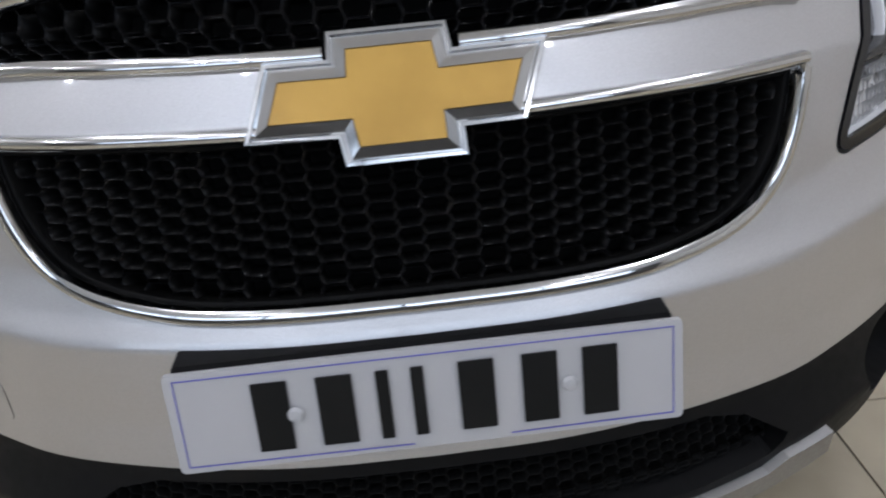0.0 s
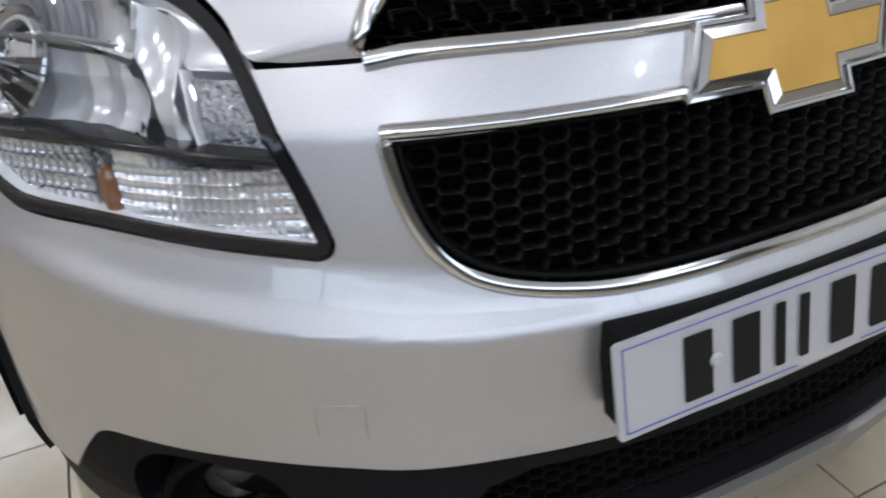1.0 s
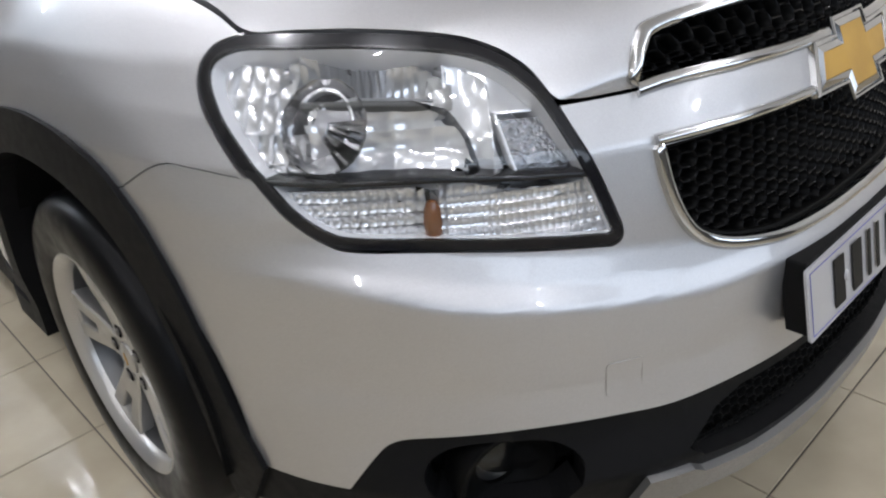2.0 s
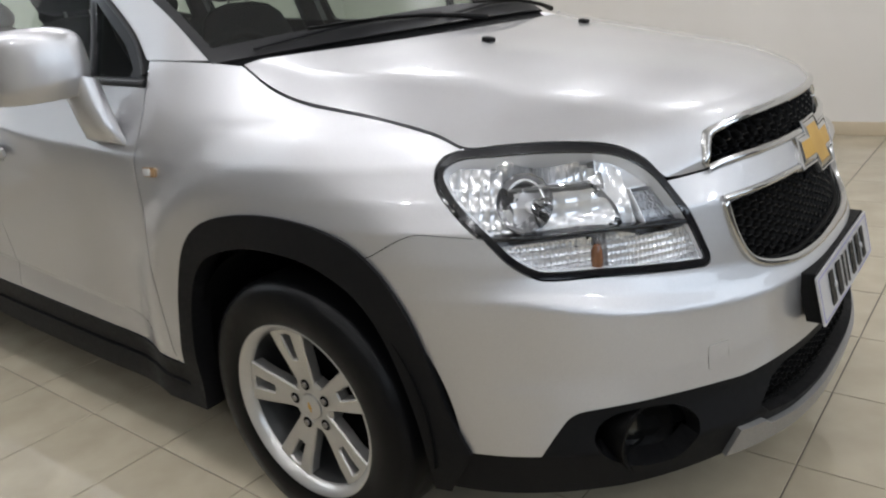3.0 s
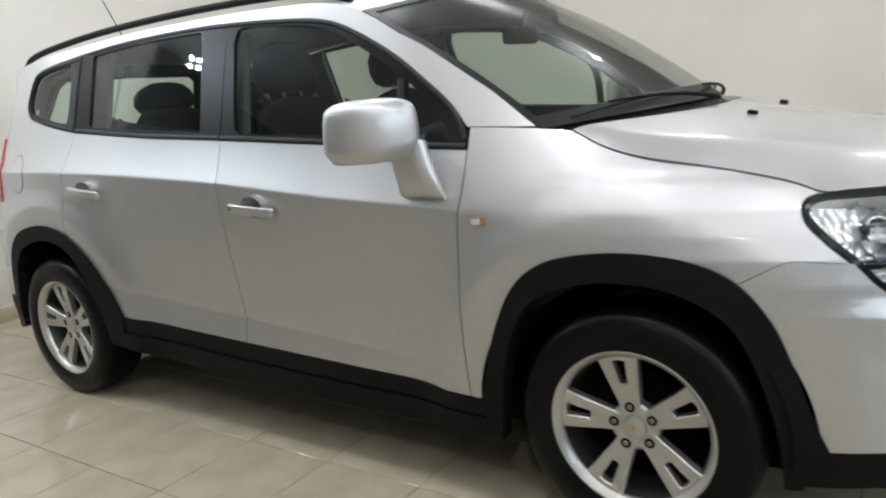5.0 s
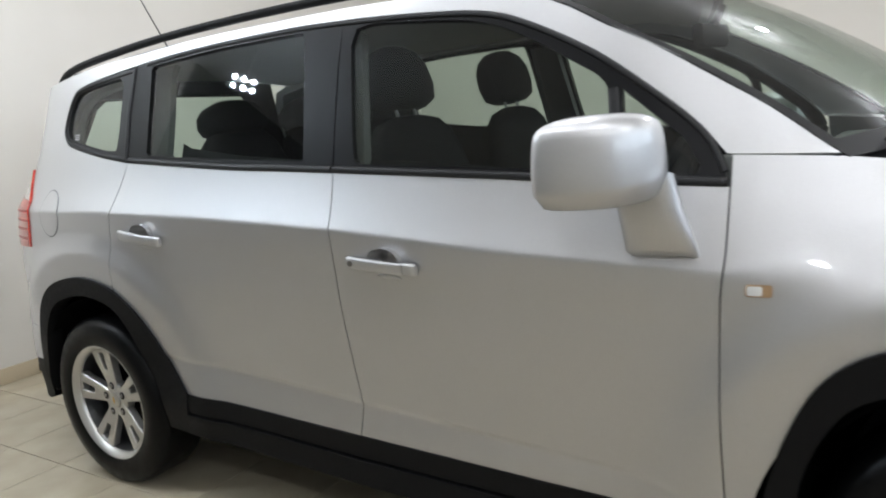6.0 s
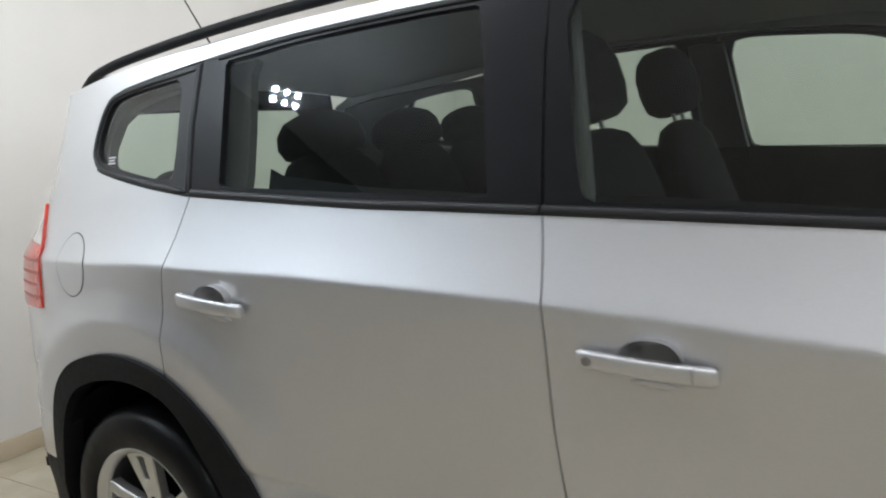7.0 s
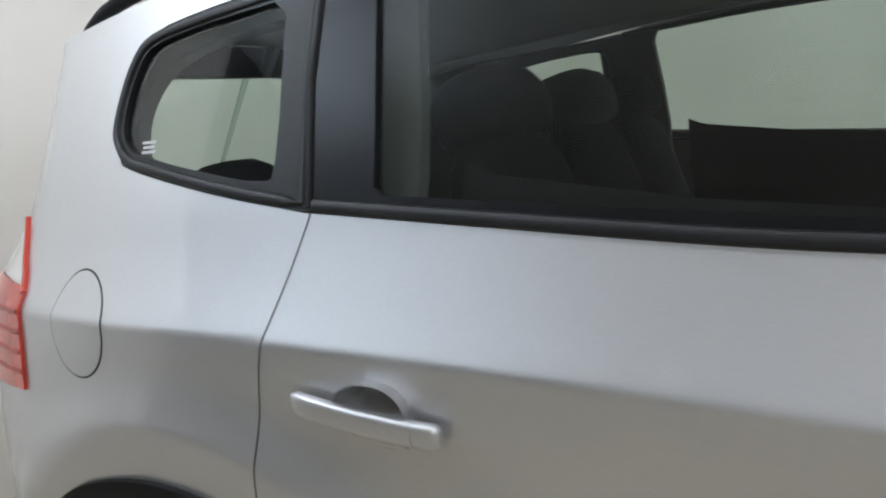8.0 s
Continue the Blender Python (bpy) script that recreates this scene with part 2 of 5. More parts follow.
def slab(outline, f, low, high):
    """A solid with straight sides between two heights: f(u, v, h) gives its points."""
    bm = bmesh.new()
    a = [bm.verts.new(f(u, v, low)) for u, v in outline]
    b = [bm.verts.new(f(u, v, high)) for u, v in outline]
    bm.faces.new(a), bm.faces.new(b)
    for i in range(len(a)):
        j = (i + 1) % len(a)
        bm.faces.new((a[i], a[j], b[j], b[i]))
    bmesh.ops.recalc_face_normals(bm, faces=bm.faces[:])
    return bm


def merge(*bms):
    """Several meshes as one."""
    out = bmesh.new()
    for b in bms:
        me = bpy.data.meshes.new("m")
        b.to_mesh(me)
        out.from_mesh(me)
        b.free()
        bpy.data.meshes.remove(me)
    return out


def part(name, shape, material, parent=None, label="", flat=False, angle=40):
    """Links a bmesh or a mesh as one object under a thing or a part."""
    if isinstance(shape, bmesh.types.BMesh):
        me = bpy.data.meshes.new(name)
        if not flat:
            for f in shape.faces:
                f.smooth = True
            for e in shape.edges:
                e.smooth = len(e.link_faces) == 2 and e.calc_face_angle(0) < radians(angle)
        shape.to_mesh(me)
        shape.free()
    else:
        me = shape
        me.name = name
    me.materials.append(material)
    ob = new(name, me)
    if parent:
        ob.parent = parent
    if label:
        tagged(ob, label)
    return ob


def thing(name, label, category, group="", kind="", at=(0, 0, 0)):
    ob = new(name)
    ob.location = at
    return tagged(ob, label, category, group, kind)


def honeycomb(region, f, w, h, wall, out, depth, u0=0.0, v0=0.0):
    """Six-sided cells, w wide and h high, over an outline on f."""
    bm = bmesh.new()
    us, vs = [p[0] for p in region], [p[1] for p in region]
    for row in range(math.floor((min(vs) - v0) / h * 2) - 1, math.ceil((max(vs) - v0) / h * 2) + 2):
        for col in range(math.floor((min(us) - u0) / w / 1.68) - 1, math.ceil((max(us) - u0) / w / 1.68) + 2):
            cu, cv = u0 + (col + .5 * (row % 2)) * w * 1.68, v0 + row * h / 2
            ring = [(w / 2, 0), (w * .34, h / 2), (-w * .34, h / 2), (-w / 2, 0), (-w * .34, -h / 2), (w * .34, -h / 2)]
            if not inside(region, cu, cv) and not any(inside(region, cu + a, cv + b) for a, b in ring):
                continue
            p = f(cu, cv)
            n = normal_of(f, cu, cv, p)
            k = 1 - wall / h
            o = [bm.verts.new(f(cu + a, cv + b) + n * out) for a, b in ring]
            i = [bm.verts.new(f(cu + a * k, cv + b * k) + n * (out - .001)) for a, b in ring]
            d = [bm.verts.new(f(cu + a * k * .93, cv + b * k * .93) + n * (out - depth)) for a, b in ring]
            for q in range(6):
                r = (q + 1) % 6
                bm.faces.new((o[q], o[r], i[r], i[q]))
                bm.faces.new((i[q], i[r], d[r], d[q])).material_index = 1
    return bm


def comb(name, shape, front, walls, parent, label):
    """A honeycomb part whose cell fronts and cell walls differ."""
    ob = part(name, shape, front, parent, label)
    ob.data.materials.append(walls)
    return ob


def rounded(w, h, r, n=5):
    out = []
    for cx, cy, a in ((w / 2 - r, h / 2 - r, 0), (-w / 2 + r, h / 2 - r, 90), (-w / 2 + r, -h / 2 + r, 180), (w / 2 - r, -h / 2 + r, 270)):
        out += [(cx + r * math.cos(radians(a + 90 * k / n)), cy + r * math.sin(radians(a + 90 * k / n))) for k in range(n + 1)]
    return out


# ---- materials ----
def material(name, colour, rough=.5, metal=0.0, coat=0.0, **more):
    m = bpy.data.materials.new(name)
    m.use_nodes = True
    b = m.node_tree.nodes["Principled BSDF"]
    b.inputs["Base Color"].default_value = (*colour, 1)
    b.inputs["Roughness"].default_value = rough
    b.inputs["Metallic"].default_value = metal
    b.inputs["Coat Weight"].default_value = coat
    b.inputs["Coat Roughness"].default_value = .04
    for k, v in more.items():
        b.inputs[k.replace("_", " ").title().replace("Ior", "IOR")].default_value = v
    return m


def node(m, kind, **values):
    n = m.node_tree.nodes.new(kind)
    for k, v in values.items():
        n.inputs[k.replace("_", " ").title()].default_value = v
    return n


def speckle(m, scale, low, high, target="Base Color", detail=4, coords="Object", stretch=(1, 1, 1)):
    """Noise between two values (or colours) on an input of the surface."""
    t = m.node_tree
    tc, mp, nz = node(m, "ShaderNodeTexCoord"), node(m, "ShaderNodeMapping"), node(m, "ShaderNodeTexNoise", scale=scale, detail=detail)
    mp.inputs["Scale"].default_value = stretch
    rp = t.nodes.new("ShaderNodeValToRGB")
    rp.color_ramp.elements[0].position, rp.color_ramp.elements[1].position = .35, .65
    c0, c1 = ((low,) * 3, (high,) * 3) if isinstance(low, (int, float)) else (low, high)
    rp.color_ramp.elements[0].color, rp.color_ramp.elements[1].color = (*c0, 1), (*c1, 1)
    t.links.new(tc.outputs[coords], mp.inputs["Vector"])
    t.links.new(mp.outputs[0], nz.inputs["Vector"])
    t.links.new(nz.outputs["Fac"], rp.inputs["Fac"])
    t.links.new(rp.outputs["Color"], t.nodes["Principled BSDF"].inputs[target])
    return nz


def relief(m, scale, strength, distance=.001, detail=3, coords="Object"):
    t = m.node_tree
    tc, nz, bp = node(m, "ShaderNodeTexCoord"), node(m, "ShaderNodeTexNoise", scale=scale, detail=detail), node(m, "ShaderNodeBump", strength=strength, distance=distance)
    t.links.new(tc.outputs[coords], nz.inputs["Vector"])
    t.links.new(nz.outputs["Fac"], bp.inputs["Height"])
    t.links.new(bp.outputs["Normal"], t.nodes["Principled BSDF"].inputs["Normal"])


def glass_material(name, tint, gloss=1.0):
    """Thin clear sheet: lets light straight through, tinted, with a mirror's gloss at its surface."""
    m = bpy.data.materials.new(name)
    m.use_nodes = True
    t = m.node_tree
    t.nodes.remove(t.nodes["Principled BSDF"])
    tr, gl, mx, fr = (t.nodes.new("ShaderNode" + k) for k in ("BsdfTransparent", "BsdfGlossy", "MixShader", "LayerWeight"))
    tr.inputs["Color"].default_value = (*tint, 1)
    gl.inputs["Roughness"].default_value = .02
    gl.inputs["Color"].default_value = (.8, .8, .8, 1)
    fr.inputs["Blend"].default_value = .5
    pw, ml = t.nodes.new("ShaderNodeMath"), t.nodes.new("ShaderNodeMath")
    pw.operation, ml.operation = "POWER", "MULTIPLY_ADD"
    pw.inputs[1].default_value = 5
    ml.inputs[1].default_value, ml.inputs[2].default_value = .88 * gloss, .046 * gloss
    t.links.new(fr.outputs["Facing"], pw.inputs[0])
    t.links.new(pw.outputs[0], ml.inputs[0])
    t.links.new(ml.outputs[0], mx.inputs[0])
    t.links.new(tr.outputs[0], mx.inputs[1])
    t.links.new(gl.outputs[0], mx.inputs[2])
    t.links.new(mx.outputs[0], t.nodes["Material Output"].inputs["Surface"])
    return m


PAINT = material("silver_paint", (.53, .53, .54), .46, .91, 1.0)
speckle(PAINT, 900, (.49, .49, .50), (.57, .57, .58), detail=2)
CHROME = material("chrome", (.58, .58, .58), .07, 1.0)
speckle(CHROME, 30, .05, .10, "Roughness")
GOLD = material("gold_badge", (.50, .29, .05), .5, .25, .15)
speckle(GOLD, 14, (.46, .265, .045), (.54, .32, .06))
BLACK = material("black_plastic", (.005, .005, .0054), .58, specular_ior_level=.12)
speckle(BLACK, 60, .52, .60, "Roughness")
relief(BLACK, 900, .25, .0006)
GLOSSY_BLACK = material("satin_black", (.006, .006, .0068), .34, specular_ior_level=.16)
LAMP_BLACK = material("gloss_black_frame", (.006, .006, .008), .16, specular_ior_level=.5)
RUBBER_TRIM = material("rubber_seal", (.007, .007, .008), .5, specular_ior_level=.35)
GRILLE_BLACK = material("grille_black", (.003, .003, .0035), .16, specular_ior_level=.09)
SKID = material("satin_skid_silver", (.30, .30, .30), .42, .85, .2)
speckle(SKID, 200, .36, .48, "Roughness")
MESH_BLACK = material("matt_black_mesh", (.003, .003, .003), .5, specular_ior_level=.08)
# near-black for linings and underside, and for shade painted into openings
DARK = material("shade_and_lining_black", (.004, .004, .004), .9, specular_ior_level=.05)
TYRE = material("tyre_rubber", (.0035, .0035, .0038), .4, specular_ior_level=.12)
speckle(TYRE, 25, .28, .42, "Roughness")
ALLOY = material("silver_alloy", (.46, .45, .43), .34, .75, .6)
speckle(ALLOY, 40, .3, .42, "Roughness")
REPEATER = material("repeater_lens", (.30, .19, .10), .2, 0, .6)
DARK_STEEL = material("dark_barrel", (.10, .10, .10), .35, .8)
STEEL = material("brake_steel", (.25, .24, .23), .4, .9)
GLASS = glass_material("window_glass", (.70, .77, .72))
LENS = glass_material("clear_lens", (.93, .94, .95), 1.0)
REFLECTOR = material("bright_reflector", (.88, .88, .89), .12, .5)
MARKER = material("pebbled_reflector", (.26, .26, .27), .15, .85)
relief(MARKER, 130, 1.0, .004, 2)
HOLLOW = material("dark_mirror_hollow", (.42, .42, .43), .14, .9)
relief(HOLLOW, 60, .5, .004, 2)
PRISM = material("prism_reflector", (.76, .76, .77), .12, .7)
SATIN = material("satin_reflector", (.86, .86, .87), .22, .15)
AMBER = material("amber_bulb", (.19, .075, .03), .25, 0, .6)
RED_LENS = material("red_lens", (.42, .030, .015), .2, 0, .5)
CLEAR_TAIL = material("clear_tail_lens", (.55, .52, .49), .2, 0, .6)
DARK_RED = material("dark_red_lens", (.26, .016, .010), .3)
WHITE_PLATE = material("white_plate", (.42, .42, .43), .3, 0, .3)
INK = material("black_ink", (.005, .005, .005), .5, specular_ior_level=.2)
BLUE_INK = material("blue_line", (.08, .08, .42), .4)
CLOTH = material("seat_cloth", (.006, .006, .0065), .9, specular_ior_level=.2)
speckle(CLOTH, 300, (.005, .005, .0055), (.008, .008, .0085))
CABIN = material("cabin_plastic", (.0045, .0045, .005), .7, specular_ior_level=.12)
CABIN_GREY = material("cabin_grey", (.10, .10, .096), .8)
PILLAR_GREY = material("pillar_grey", (.06, .062, .058), .8)
HEADLINER = material("headliner", (.26, .26, .25), .95)
FLOOR_TILE = material("polished_tile", (.44, .385, .285), .06, specular_ior_level=.6)
speckle(FLOOR_TILE, 5, (.405, .352, .26), (.475, .418, .31), detail=8)
GROUT = material("grout", (.11, .095, .08), .8)
WALL = material("wall_paint", (.66, .63, .58), .75)
speckle(WALL, 1.3, (.64, .61, .56), (.68, .65, .60), detail=5)
relief(WALL, 160, .15, .0008)
DARK_WALL = material("dark_wall_paint", (.10, .097, .093), .7)
speckle(DARK_WALL, 1.1, (.09, .087, .083), (.11, .107, .103))
# pale so that the unseen west wall throws light back onto the doors
WEST_WALL = material("bounce_wall_paint", (.79, .79, .73), .7)
speckle(WEST_WALL, 1.1, (.77, .77, .71), (.81, .81, .75))
CEILING = material("ceiling_paint", (.80, .80, .81), .85)
SKIRT = material("skirting_tile", (.50, .42, .30), .25)


# ---- the room ----
ROOM_X, ROOM_Y, ROOM_H, DARK_X = (-8.0, 4.05), (-5.6, 4.62), 2.97, -2.3
TILE, TILE_X, TILE_Y = .41, -.90, .318


def wall(name, lo, hi, label, mat=WALL):
    return tagged(part(name, box(lo, hi), mat), label, "wall", kind="structure")


wall("wall_north", (DARK_X, ROOM_Y[1], 0), (ROOM_X[1] + .2, ROOM_Y[1] + .2, ROOM_H), "plain cream painted showroom wall behind the car")
# unseen stretch, added dark so that the side windows reflect less
wall("wall_north_dark", (ROOM_X[0] - .2, ROOM_Y[1], 0), (DARK_X, ROOM_Y[1] + .2, ROOM_H), "unseen dark stretch of wall, added to darken the side window reflections", DARK_WALL)
south = merge(box((ROOM_X[0] - .2, ROOM_Y[0] - .2, 0), (ROOM_X[1] + .2, ROOM_Y[0], WINDOW_Z[0])), box((ROOM_X[0] - .2, ROOM_Y[0] - .2, WINDOW_Z[1]), (ROOM_X[1] + .2, ROOM_Y[0], ROOM_H)),
              box((ROOM_X[0] - .2, ROOM_Y[0] - .2, WINDOW_Z[0]), (WINDOW_X[0], ROOM_Y[0], WINDOW_Z[1])), box((WINDOW_X[1], ROOM_Y[0] - .2, WINDOW_Z[0]), (ROOM_X[1] + .2, ROOM_Y[0], WINDOW_Z[1])))
tagged(part("wall_south", south, DARK_WALL), "plain dark painted wall with a long shop window", "wall", kind="structure")
shop = thing("window_1", "long shop window with thin dark frame, daylight outside", "window", kind="structure")
for k in range(6):
    x = WINDOW_X[0] + (WINDOW_X[1] - WINDOW_X[0]) * k / 5
    part("window_frame", box((x - .03, WINDOW_Y - .09, WINDOW_Z[0]), (x + .03, WINDOW_Y - .03, WINDOW_Z[1])), GLOSSY_BLACK, shop)
for z in WINDOW_Z:
    part("window_frame", box((WINDOW_X[0], WINDOW_Y - .088, z - .025), (WINDOW_X[1], WINDOW_Y - .032, z + .025)), GLOSSY_BLACK, shop)
wall("wall_east", (ROOM_X[1], ROOM_Y[0], 0), (ROOM_X[1] + .2, ROOM_Y[1], ROOM_H), "plain cream painted showroom wall beside the car")
# out of view; serves as a reflector for the car's near side
wall("wall_west", (ROOM_X[0] - .2, ROOM_Y[0], 0), (ROOM_X[0], ROOM_Y[1], ROOM_H), "unseen wall, made pale to bounce light onto the car's side", WEST_WALL)
tagged(part("ceiling", box((ROOM_X[0] - .2, ROOM_Y[0] - .2, ROOM_H), (ROOM_X[1] + .2, ROOM_Y[1] + .2, ROOM_H + .15)), CEILING),
       "plain pale painted showroom ceiling", "ceiling", kind="structure")
floor = tagged(part("floor", box((ROOM_X[0] - .2, ROOM_Y[0] - .2, -.12), (ROOM_X[1] + .2, ROOM_Y[1] + .2, -.004)), GROUT),
               "polished beige ceramic tile floor with dark grout", "floor", kind="structure")
for name, lo, hi in (("baseboard", (DARK_X, ROOM_Y[1] - .014, 0), (ROOM_X[1] - .014, ROOM_Y[1], .095)),
                     ("baseboard", (ROOM_X[1] - .014, ROOM_Y[0], 0), (ROOM_X[1], ROOM_Y[1], .095))):
    tagged(part(name, box(lo, hi, .003), SKIRT), "beige tile skirting along the wall", "skirting", kind="structure")

# ---- the car ----
car = thing("car", "silver people carrier with black cladding on a tiled floor", "car")

# outlines on the body: length round the plan, height
HEADLIGHT = curve2([(1.04, .947), (1.079, .935), (1.093, .913), (1.084, .886), (1.048, .847), (.985, .792), (.946, .751), (.902, .721), (.857, .710),
                    (.723, .702), (.563, .687), (.53, .684), (.515, .697), (.526, .73), (.55, .785), (.59, .858), (.619, .891), (.658, .915),
                    (.709, .931), (.78, .941), (.869, .947), (.96, .948)], 4)
GRILLE_HALF = [(0, .800), (.20, .800), (.455, .796), (.441, .738), (.418, .690), (.387, .660), (.343, .642), (.278, .630), (.213, .6245), (.10, .6235), (0, .6235)]
SILVER_EDGE = [(1.043, .349), (.905, .353), (.866, .408), (.835, .436), (.779, .443), (.65, .447), (.531, .443), (.444, .436), (.30, .438), (0, .438)]
SEAM = [(.987, .796), (1.078, .803), (1.145, .801), (1.234, .757)]
HL_BACK = [(1.04, .951), (1.084, .939), (1.098, .914), (1.089, .884), (1.052, .844), (.989, .79)]
HL_UNDER = [(.985, .789), (.945, .747), (.901, .717), (.857, .706), (.723, .698), (.563, .683), (.525, .680), (.511, .695), (.522, .73), (.546, .785), (.583, .853)]
WHEELS = ((1.516, 0.0), (4.276, 2.76))


def arch(uc, radius, a0, a1, n=24):
    return [(uc + radius * math.cos(radians(a0 + (a1 - a0) * i / n)), .332 + radius * math.sin(radians(a0 + (a1 - a0) * i / n))) for i in range(n + 1)]


U0 = 1.516
ARCH_R = .452
DOOR_FRONT = [(2.004, .36), (2.012, .53), (2.012, .83), (2.002, .953), (2.002, 1.09)]
DOOR_MID = [(3.03, .397), (3.016, .5), (3.024, .589), (3.038, .784), (3.038, 1.0), (3.05, 1.158)]
DOOR_REAR = [(4.086, .805), (4.064, .988), (4.046, 1.065), (4.02, 1.14), (3.99, 1.227)]
BELT = [(2.004, 1.089), (2.378, 1.111), (2.53, 1.123), (3.05, 1.158), (3.5, 1.185), (3.99, 1.227), (4.17, 1.258), (4.37, 1.303)]
WIN_TOP = [(4.405, 1.322), (4.43, 1.36), (4.42, 1.42), (4.39, 1.482), (4.34, 1.516), (4.2, 1.535), (3.93, 1.562), (3.669, 1.578), (3.3, 1.582), (3.056, 1.574),
           (2.815, 1.557), (2.609, 1.532), (2.48, 1.490), (2.307, 1.400), (2.172, 1.304), (2.067, 1.215), (2.022, 1.149), (2.004, 1.089)]
SILL_TOP = [(1.955, .357), (2.425, .369), (3.03, .396), (3.76, .432)]


def sp(points, n=6):
    return [tuple(p) for p in spline(points, n)]


def both(name, outline, material_, parent=None, label="", **kw):
    """A panel on the right side and its mirror image on the left."""
    holes = kw.pop("holes", ())
    out = []
    for side in (1, -1):
        flip = (lambda o: o) if side > 0 else mirrored
        out.append(part(name, sheet(flip(outline), holes=[flip(h) for h in holes], **kw), material_, parent or car, label))
    return out


# front bumper with the painted bar between the grilles
half = [(0, .857), (.2, .857), (.425, .855), (.49, .853)] + sp(HL_UNDER[::-1], 4) + sp(SEAM, 5)
arch_f = [p for p in arch(U0, .455, 118, 178)]
half += arch_f + [(1.055, .349)] + sp(SILVER_EDGE[0:2], 1)[1:] + sp(SILVER_EDGE[1:], 4)[1:]
grille_half = [GRILLE_HALF[0], GRILLE_HALF[1]] + sp(GRILLE_HALF[2:], 5)
full = half[:] + mirrored(half[1:-1])[::-1]
grille_full = grille_half + mirrored(grille_half[1:-1])[::-1]
bumper = part("front_bumper", sheet(full, holes=[inset(grille_full, .006)], step=(.031, .0083), depth=.03), PAINT, car, "silver painted front bumper")

# lower grille: black sheet painted as the shade behind, honeycomb, chrome surround
part("grille_shade", sheet(inset(grille_full, -.02), out=-.055, depth=0), DARK, car, "black sheet standing for the shade behind the grille")
lower_grille = comb("lower_grille", honeycomb(inset(grille_full, -.006), skin, .0332, .0190, .0026, -.018, .024), GRILLE_BLACK, MESH_BLACK, car, "gloss black honeycomb lower grille")
rim = sp(GRILLE_HALF[2:], 6)
rim = [(.448, .789)] + rim[1:] + mirrored(rim[1:-1])[::-1] + [(-.448, .789)]
part("grille_surround", band(rim, .019, .009, out=.0), CHROME, lower_grille, "chrome grille surround")
part("grille_border", band(inset(grille_full, .008), .014, .005, closed=True, out=-.014, base=.03), MESH_BLACK, lower_grille, "plain black border of the grille")
for side in (1, -1):
    strip = [(side * u, z) for u, z in ((.457, .798), (.40, .7985), (.32, .799), (.24, .8), (.16, .8), (.085, .799), (.064, .799))]
    part("grille_top_strip", band(strip, .015, .009), CHROME, lower_grille, "chrome strip along the grille's top")

# bonnet
BON_EDGE = [(.54, .857), (.562, .8585), (.588, .8635), (.616, .896), (.655, .920), (.707, .936), (.78, .946), (.869, .952), (.96, .953), (1.04, .953),
            (1.131, .982), (1.306, 1.017), (1.486, 1.046), (1.604, 1.078), (1.705, 1.128)]
BON_MID = [(-.878, .860), (-.877, .878), (-.873, .895), (-.862, .922), (-.845, .947), (-.82, .970), (-.78, .990), (-.72, 1.012), (-.65, 1.033), (-.57, 1.050),
           (-.47, 1.068), (-.37, 1.085), (-.26, 1.103), (-.15, 1.121), (-.05, 1.140)]
_be = spline([body(u, z) for u, z in BON_EDGE], 8)
_bm = spline(BON_MID, 8)


_drop, _sweep = _bm[:, 1] - _be[:, 2], _be[:, 1] - _bm[:, 0]
_bell = np.exp(-.5 * (np.arange(-24, 25) / 9) ** 2)
_soft_drop, _soft_sweep = (np.convolve(np.pad(q, 24, mode="reflect", reflect_type="odd"), _bell / _bell.sum(), "valid") for q in (_drop, _sweep))


def bonnet_at(a, s):
    """Across a from -1 to 1, along s from 0 at the nose to 1 at the windscreen; a crease runs inside each edge."""
    k = np.arange(len(_be)) / (len(_be) - 1)
    ex, cy, cz, d, dd, e, ee = (float(np.interp(s, k, q)) for q in (_be[:, 0], _bm[:, 0], _bm[:, 1], _drop, _soft_drop, _sweep, _soft_sweep))
    b = abs(a)
    bc = .74 + .23 * smooth(.70, 1, s)
    w, edge_ = smooth(.28, .5, s), b ** 12
    fall = .30 * min(1, b / bc) ** 2 + (.70 - .60 * (1 - bc) / bc) * ramp(b - bc, .03) / (1 - bc) + .60 / bc * ramp(b - bc, .03)
    plain = b ** (3.0 + 2.0 * smooth(.6, .1, s))
    drop = w * (dd * fall + (d - dd) * edge_) + (1 - w) * d * plain
    p = 2.1 + .5 * smooth(.5, 1, s)
    sweep = w * (ee * b ** p + (e - ee) * edge_) + (1 - w) * e * b ** p
    return Vector((a * ex, cy + sweep, cz - drop))


UPPER_HALF = [(0, .0), (.55, .0), (.84, .0), (.872, .012), (.862, .06), (.82, .13), (.77, .195), (.71, .235), (.5, .258), (.25, .266), (0, .268)]
upper_half = UPPER_HALF[:3] + sp(UPPER_HALF[2:], 4)[1:]
top_half = sp(UPPER_HALF[3:], 4)
bon_half = [(1.0, 0.0), (.877, 0.0)] + top_half
edge = [(1, k / 40) for k in range(40, 0, -1)]
rear = [(a / 20, 1) for a in range(-19, 20)]
bon_full = bon_half + mirrored(bon_half[:-1])[::-1] + [(-a, b) for a, b in edge[::-1]] + rear + edge
bonnet = part("bonnet", sheet(bon_full, f=bonnet_at, step=(.025, .0125), depth=.02), PAINT, car, "silver painted bonnet")
upper_full = upper_half + mirrored(upper_half[1:-1])[::-1]
# black sheet in place of the shaded depth behind the upper grille
part("grille_shade", sheet(inset(upper_full, -.02), f=bonnet_at, step=(.05, .03), out=-.05, depth=0), DARK, car, "black sheet standing for the shade behind the grille")


